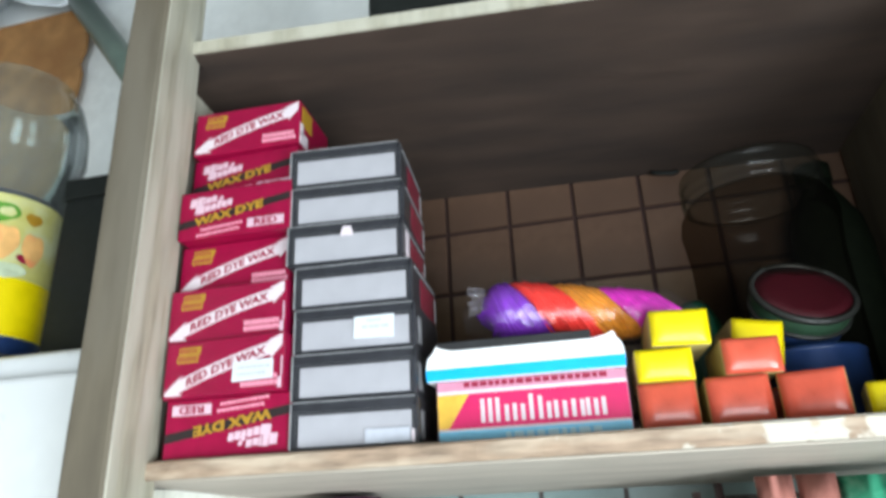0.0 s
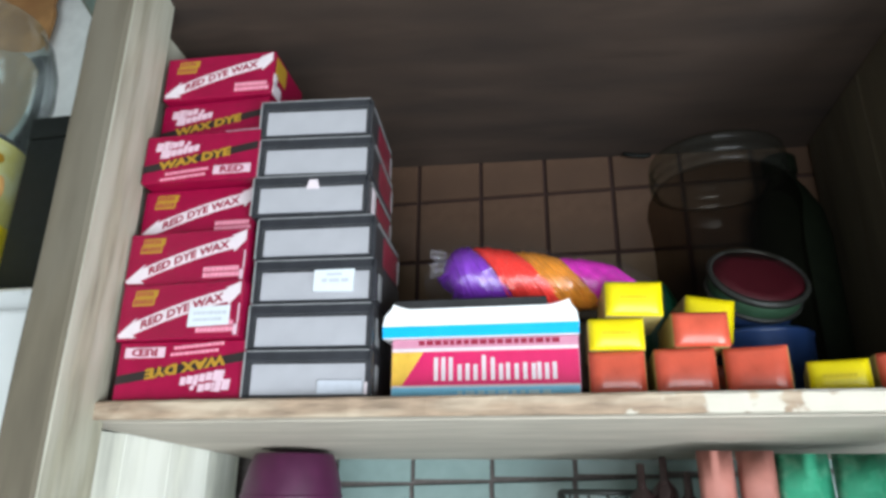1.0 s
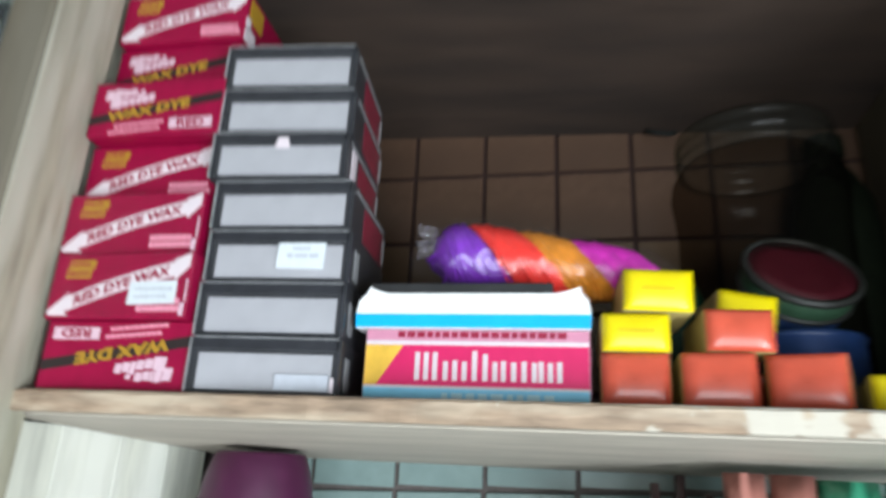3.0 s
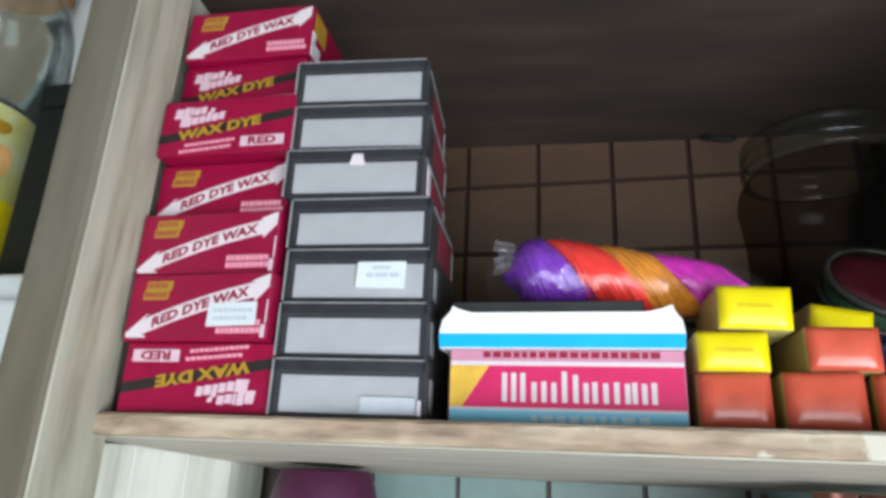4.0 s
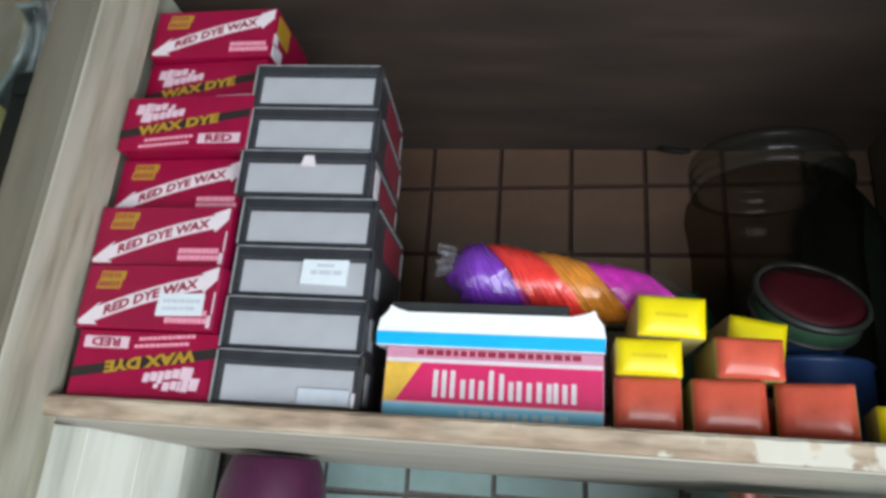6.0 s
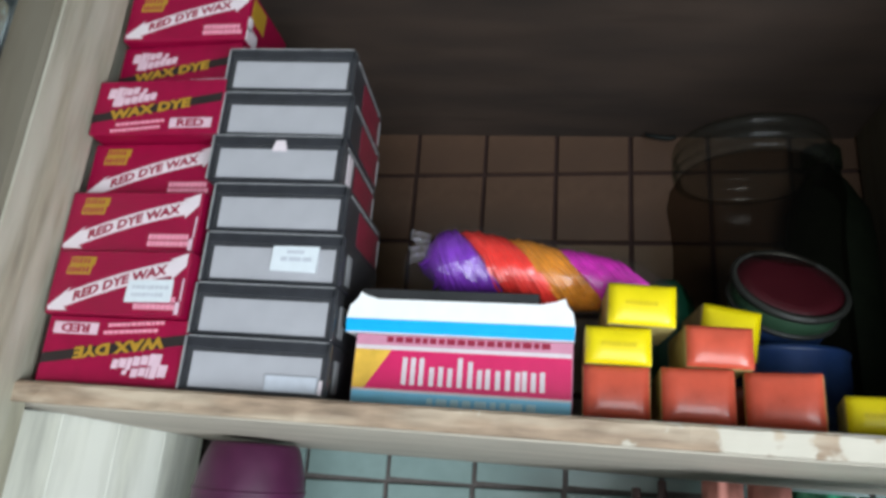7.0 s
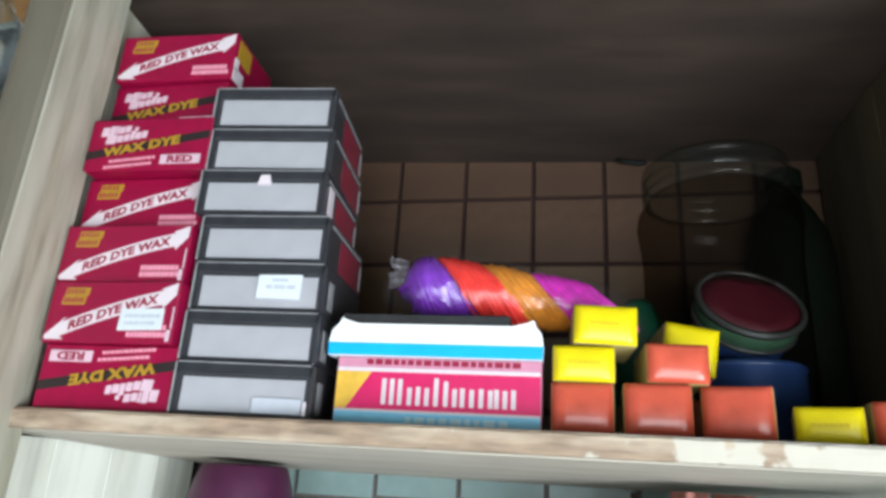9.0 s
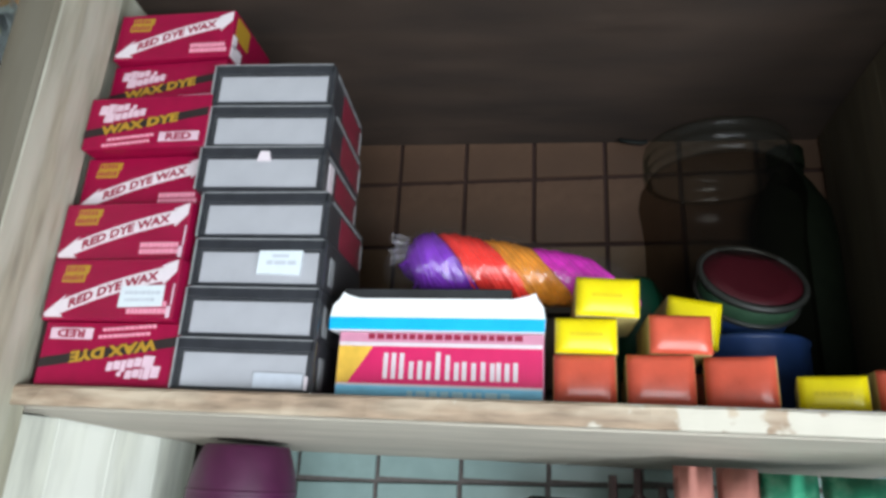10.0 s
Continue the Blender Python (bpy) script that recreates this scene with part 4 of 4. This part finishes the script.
for i in range(2):
    packet((0.28 + 0.041 * i, 0.93, 1.2505), 0.038, 0.433, PINK_PACK, "salmon pink upright packet", 20 + i, "salmon packets")
for i in range(2):
    packet((0.366 + 0.058 * i, 0.93, 1.2505), 0.055, 0.43, GREEN_PACK, "shiny emerald green upright packet", 30 + i, "green packets")

# ---- beside the shelf ----
cab = thing("white_cabinet", "tall white enamel cabinet beside the shelf", "cabinet", (-0.83, 0.96, 0))
part("cabinet_body", cube(0.86, 0.37, 1.864, (0, 0.0, 0), 0.012, 3), CABINET_WHITE, cab)
part("door", cube(0.84, 0.018, 1.78, (0, -0.196, 0.05), 0.006, 2), CABINET_WHITE, cab)
bx = thing("black_box", "tall matt black box on the white cabinet", "box", (-0.52, 0.92, 1.8645))
part("box_body", cube(0.206, 0.126, 0.25, (0, 0, 0), 0.004, 2), BLACK_PLASTIC, bx)
part("lid", cube(0.21, 0.13, 0.034, (0, 0, 0.251), 0.004, 2), BLACK_PLASTIC, bx)
cj = thing("plastic_jar", "clear plastic jar with a yellow fruit label", "jar", (-0.747, 0.86, 1.8645))
part("jar_body", lathe([(0, 0.002), (0.075, 0), (0.085, 0.01), (0.087, 0.05), (0.088, 0.27), (0.098, 0.31), (0.107, 0.35), (0.104, 0.4), (0.092, 0.445), (0.075, 0.46), (0.075, 0.475)], 48), JAR_CLEAR, cj).visible_shadow = False
part("label", lathe([(0.0888, 0.025), (0.0892, 0.03), (0.0892, 0.245), (0.0888, 0.25)], 48), LABEL_YELLOW, cj, "yellow label with fruit print")
part("contents", lathe([(0, 0.004), (0.08, 0.006), (0.083, 0.045), (0.083, 0.26), (0.0, 0.27)], 32), DARK_FILL, cj, "dark sweets inside")


def label_patch(name, a0, z0, wa, hz, mat, ob):
    """A printed blot that follows the jar's round label."""
    bm = bmesh.new()
    ra = 0.0899 + 0.00002 * int(z0 * 1000 % 37)
    mid = bm.verts.new((ra * math.cos(a0), ra * math.sin(a0), z0))
    ring = []
    for k in range(18):
        t = 2 * math.pi * k / 18
        a = a0 + wa * math.cos(t)
        ring.append(bm.verts.new((ra * math.cos(a), ra * math.sin(a), z0 + hz * math.sin(t) * (1 + 0.2 * math.sin(3 * t)))))
    for k in range(18):
        bm.faces.new([mid, ring[k], ring[(k + 1) % 18]])
    part(name, bm, mat, ob)


part("lower_label", lathe([(0.0893, 0.046), (0.0896, 0.048), (0.0896, 0.126), (0.0893, 0.128)], 48), YELLOW_CARD, cj, "bright yellow lower label")
part("label_foot", lathe([(0.0894, 0.021), (0.0897, 0.023), (0.0897, 0.044), (0.0894, 0.045)], 48), NAVY, cj, "dark band at the label's foot")
for a, z, wa, hz, m in ((-44, 0.222, 22, 0.016, LABEL_GREEN), (-10, 0.22, 8, 0.009, PRINT_GOLD), (-58, 0.186, 12, 0.024, LABEL_PEACH), (-32, 0.18, 13, 0.025, LABEL_PEACH), (-6, 0.176, 11, 0.024, LABEL_PEACH), (-58, 0.167, 7, 0.006, PRINT_RED), (-36, 0.162, 8, 0.006, PRINT_RED), (-12, 0.158, 8, 0.006, PRINT_RED), (-52, 0.143, 12, 0.01, LABEL_GREEN), (-28, 0.138, 20, 0.011, LABEL_PALE), (-62, 0.11, 12, 0.018, LABEL_PALE), (-58, 0.085, 10, 0.014, LABEL_PEACH)):
    label_patch("label_print", radians(a), z, radians(wa), hz, m, cj)
brown = thing("brown_board", "ragged-edged brown fibreboard leaning on the wall", "board", (-1.19, 1.135, 1.865))
bb = bmesh.new()
rnd = random.Random(40)
edge = [(0.255 + rnd.uniform(-0.006, 0.006), 0.93 * k / 30) for k in range(31)]
pts = [(-0.3, 0.0)] + edge + [(-0.3, 0.93)]
a = [bb.verts.new((x, -0.005, z)) for x, z in pts]
b = [bb.verts.new((x, 0.005, z)) for x, z in pts]
bb.faces.new(a)
bb.faces.new(b[::-1])
for i in range(len(pts)):
    j = (i + 1) % len(pts)
    bb.faces.new([a[j], a[i], b[i], b[j]])
part("board", bb, BROWN_BOARD, brown)
pipe = thing("green_pipe", "grey-green pipe leaning from the black box to the wall", "pipe", (-0.425, 0.89, 2.1505))
part("pipe_tube", tube([(0, 0, 0.015), (-0.535, 0.222, 0.66)], 0.026, 20), PIPE_GREEN, pipe)
sheet = thing("plastic_sheet", "crumpled white plastic sheet over the brown board", "sheet", (-1.18, 1.11, 2.797))
sb = bmesh.new()
rnd = random.Random(44)
grid = []
for j in range(9):
    for i in range(15):
        v = j / 8
        grid.append(sb.verts.new((-0.36 + 0.05 * i + rnd.uniform(-0.008, 0.008), -0.04 + 0.03 * math.sin(i * 1.3) + 0.07 * v + rnd.uniform(-0.012, 0.012), -0.02 + 0.15 * v + 0.012 * math.sin(i * 0.9))))
for j in range(8):
    for i in range(14):
        sb.faces.new([grid[j * 15 + i], grid[j * 15 + i + 1], grid[j * 15 + i + 16], grid[j * 15 + i + 15]]).smooth = True
so = part("sheet", sb, SHEET, sheet)
so.modifiers.new("thickness", "SOLIDIFY").thickness = 0.002

dev = thing("black_device", "black plastic device with a cable on the upper board", "device", (0.055, 0.812, roof_z(-0.1, 0.74) + 0.0165))
part("device_body", cube(0.31, 0.15, 0.06, (0, 0, 0), 0.008, 3), BLACK_PLASTIC, dev)
part("cable", tube([(-0.15, -0.03, 0.035), (-0.17, -0.04, 0.03), (-0.185, -0.05, 0.018), (-0.198, -0.055, 0.012)], 0.004, 8), CABLE, dev)

# ---- wall tiles ----
PITCH = 0.108
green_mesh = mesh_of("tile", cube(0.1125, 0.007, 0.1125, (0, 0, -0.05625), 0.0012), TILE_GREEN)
tan_mesh = mesh_of("tile", cube(PITCH - 0.006, 0.007, PITCH - 0.006, (0, 0, -(PITCH - 0.006) / 2), 0.0012), TILE_TAN_SHADED)
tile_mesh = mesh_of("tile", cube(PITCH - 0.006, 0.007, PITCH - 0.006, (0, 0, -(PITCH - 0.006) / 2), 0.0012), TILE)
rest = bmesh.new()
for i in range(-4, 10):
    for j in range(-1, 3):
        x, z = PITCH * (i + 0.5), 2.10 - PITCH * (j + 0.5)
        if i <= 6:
            # top rows take the darker tan, for the shade under the upper board
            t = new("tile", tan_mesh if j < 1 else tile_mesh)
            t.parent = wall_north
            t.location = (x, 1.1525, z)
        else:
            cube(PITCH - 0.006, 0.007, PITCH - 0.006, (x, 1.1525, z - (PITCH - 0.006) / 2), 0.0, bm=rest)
# under the board larger tiles, laid a little off level
WIDE, LEAN = 0.1195, 0.034
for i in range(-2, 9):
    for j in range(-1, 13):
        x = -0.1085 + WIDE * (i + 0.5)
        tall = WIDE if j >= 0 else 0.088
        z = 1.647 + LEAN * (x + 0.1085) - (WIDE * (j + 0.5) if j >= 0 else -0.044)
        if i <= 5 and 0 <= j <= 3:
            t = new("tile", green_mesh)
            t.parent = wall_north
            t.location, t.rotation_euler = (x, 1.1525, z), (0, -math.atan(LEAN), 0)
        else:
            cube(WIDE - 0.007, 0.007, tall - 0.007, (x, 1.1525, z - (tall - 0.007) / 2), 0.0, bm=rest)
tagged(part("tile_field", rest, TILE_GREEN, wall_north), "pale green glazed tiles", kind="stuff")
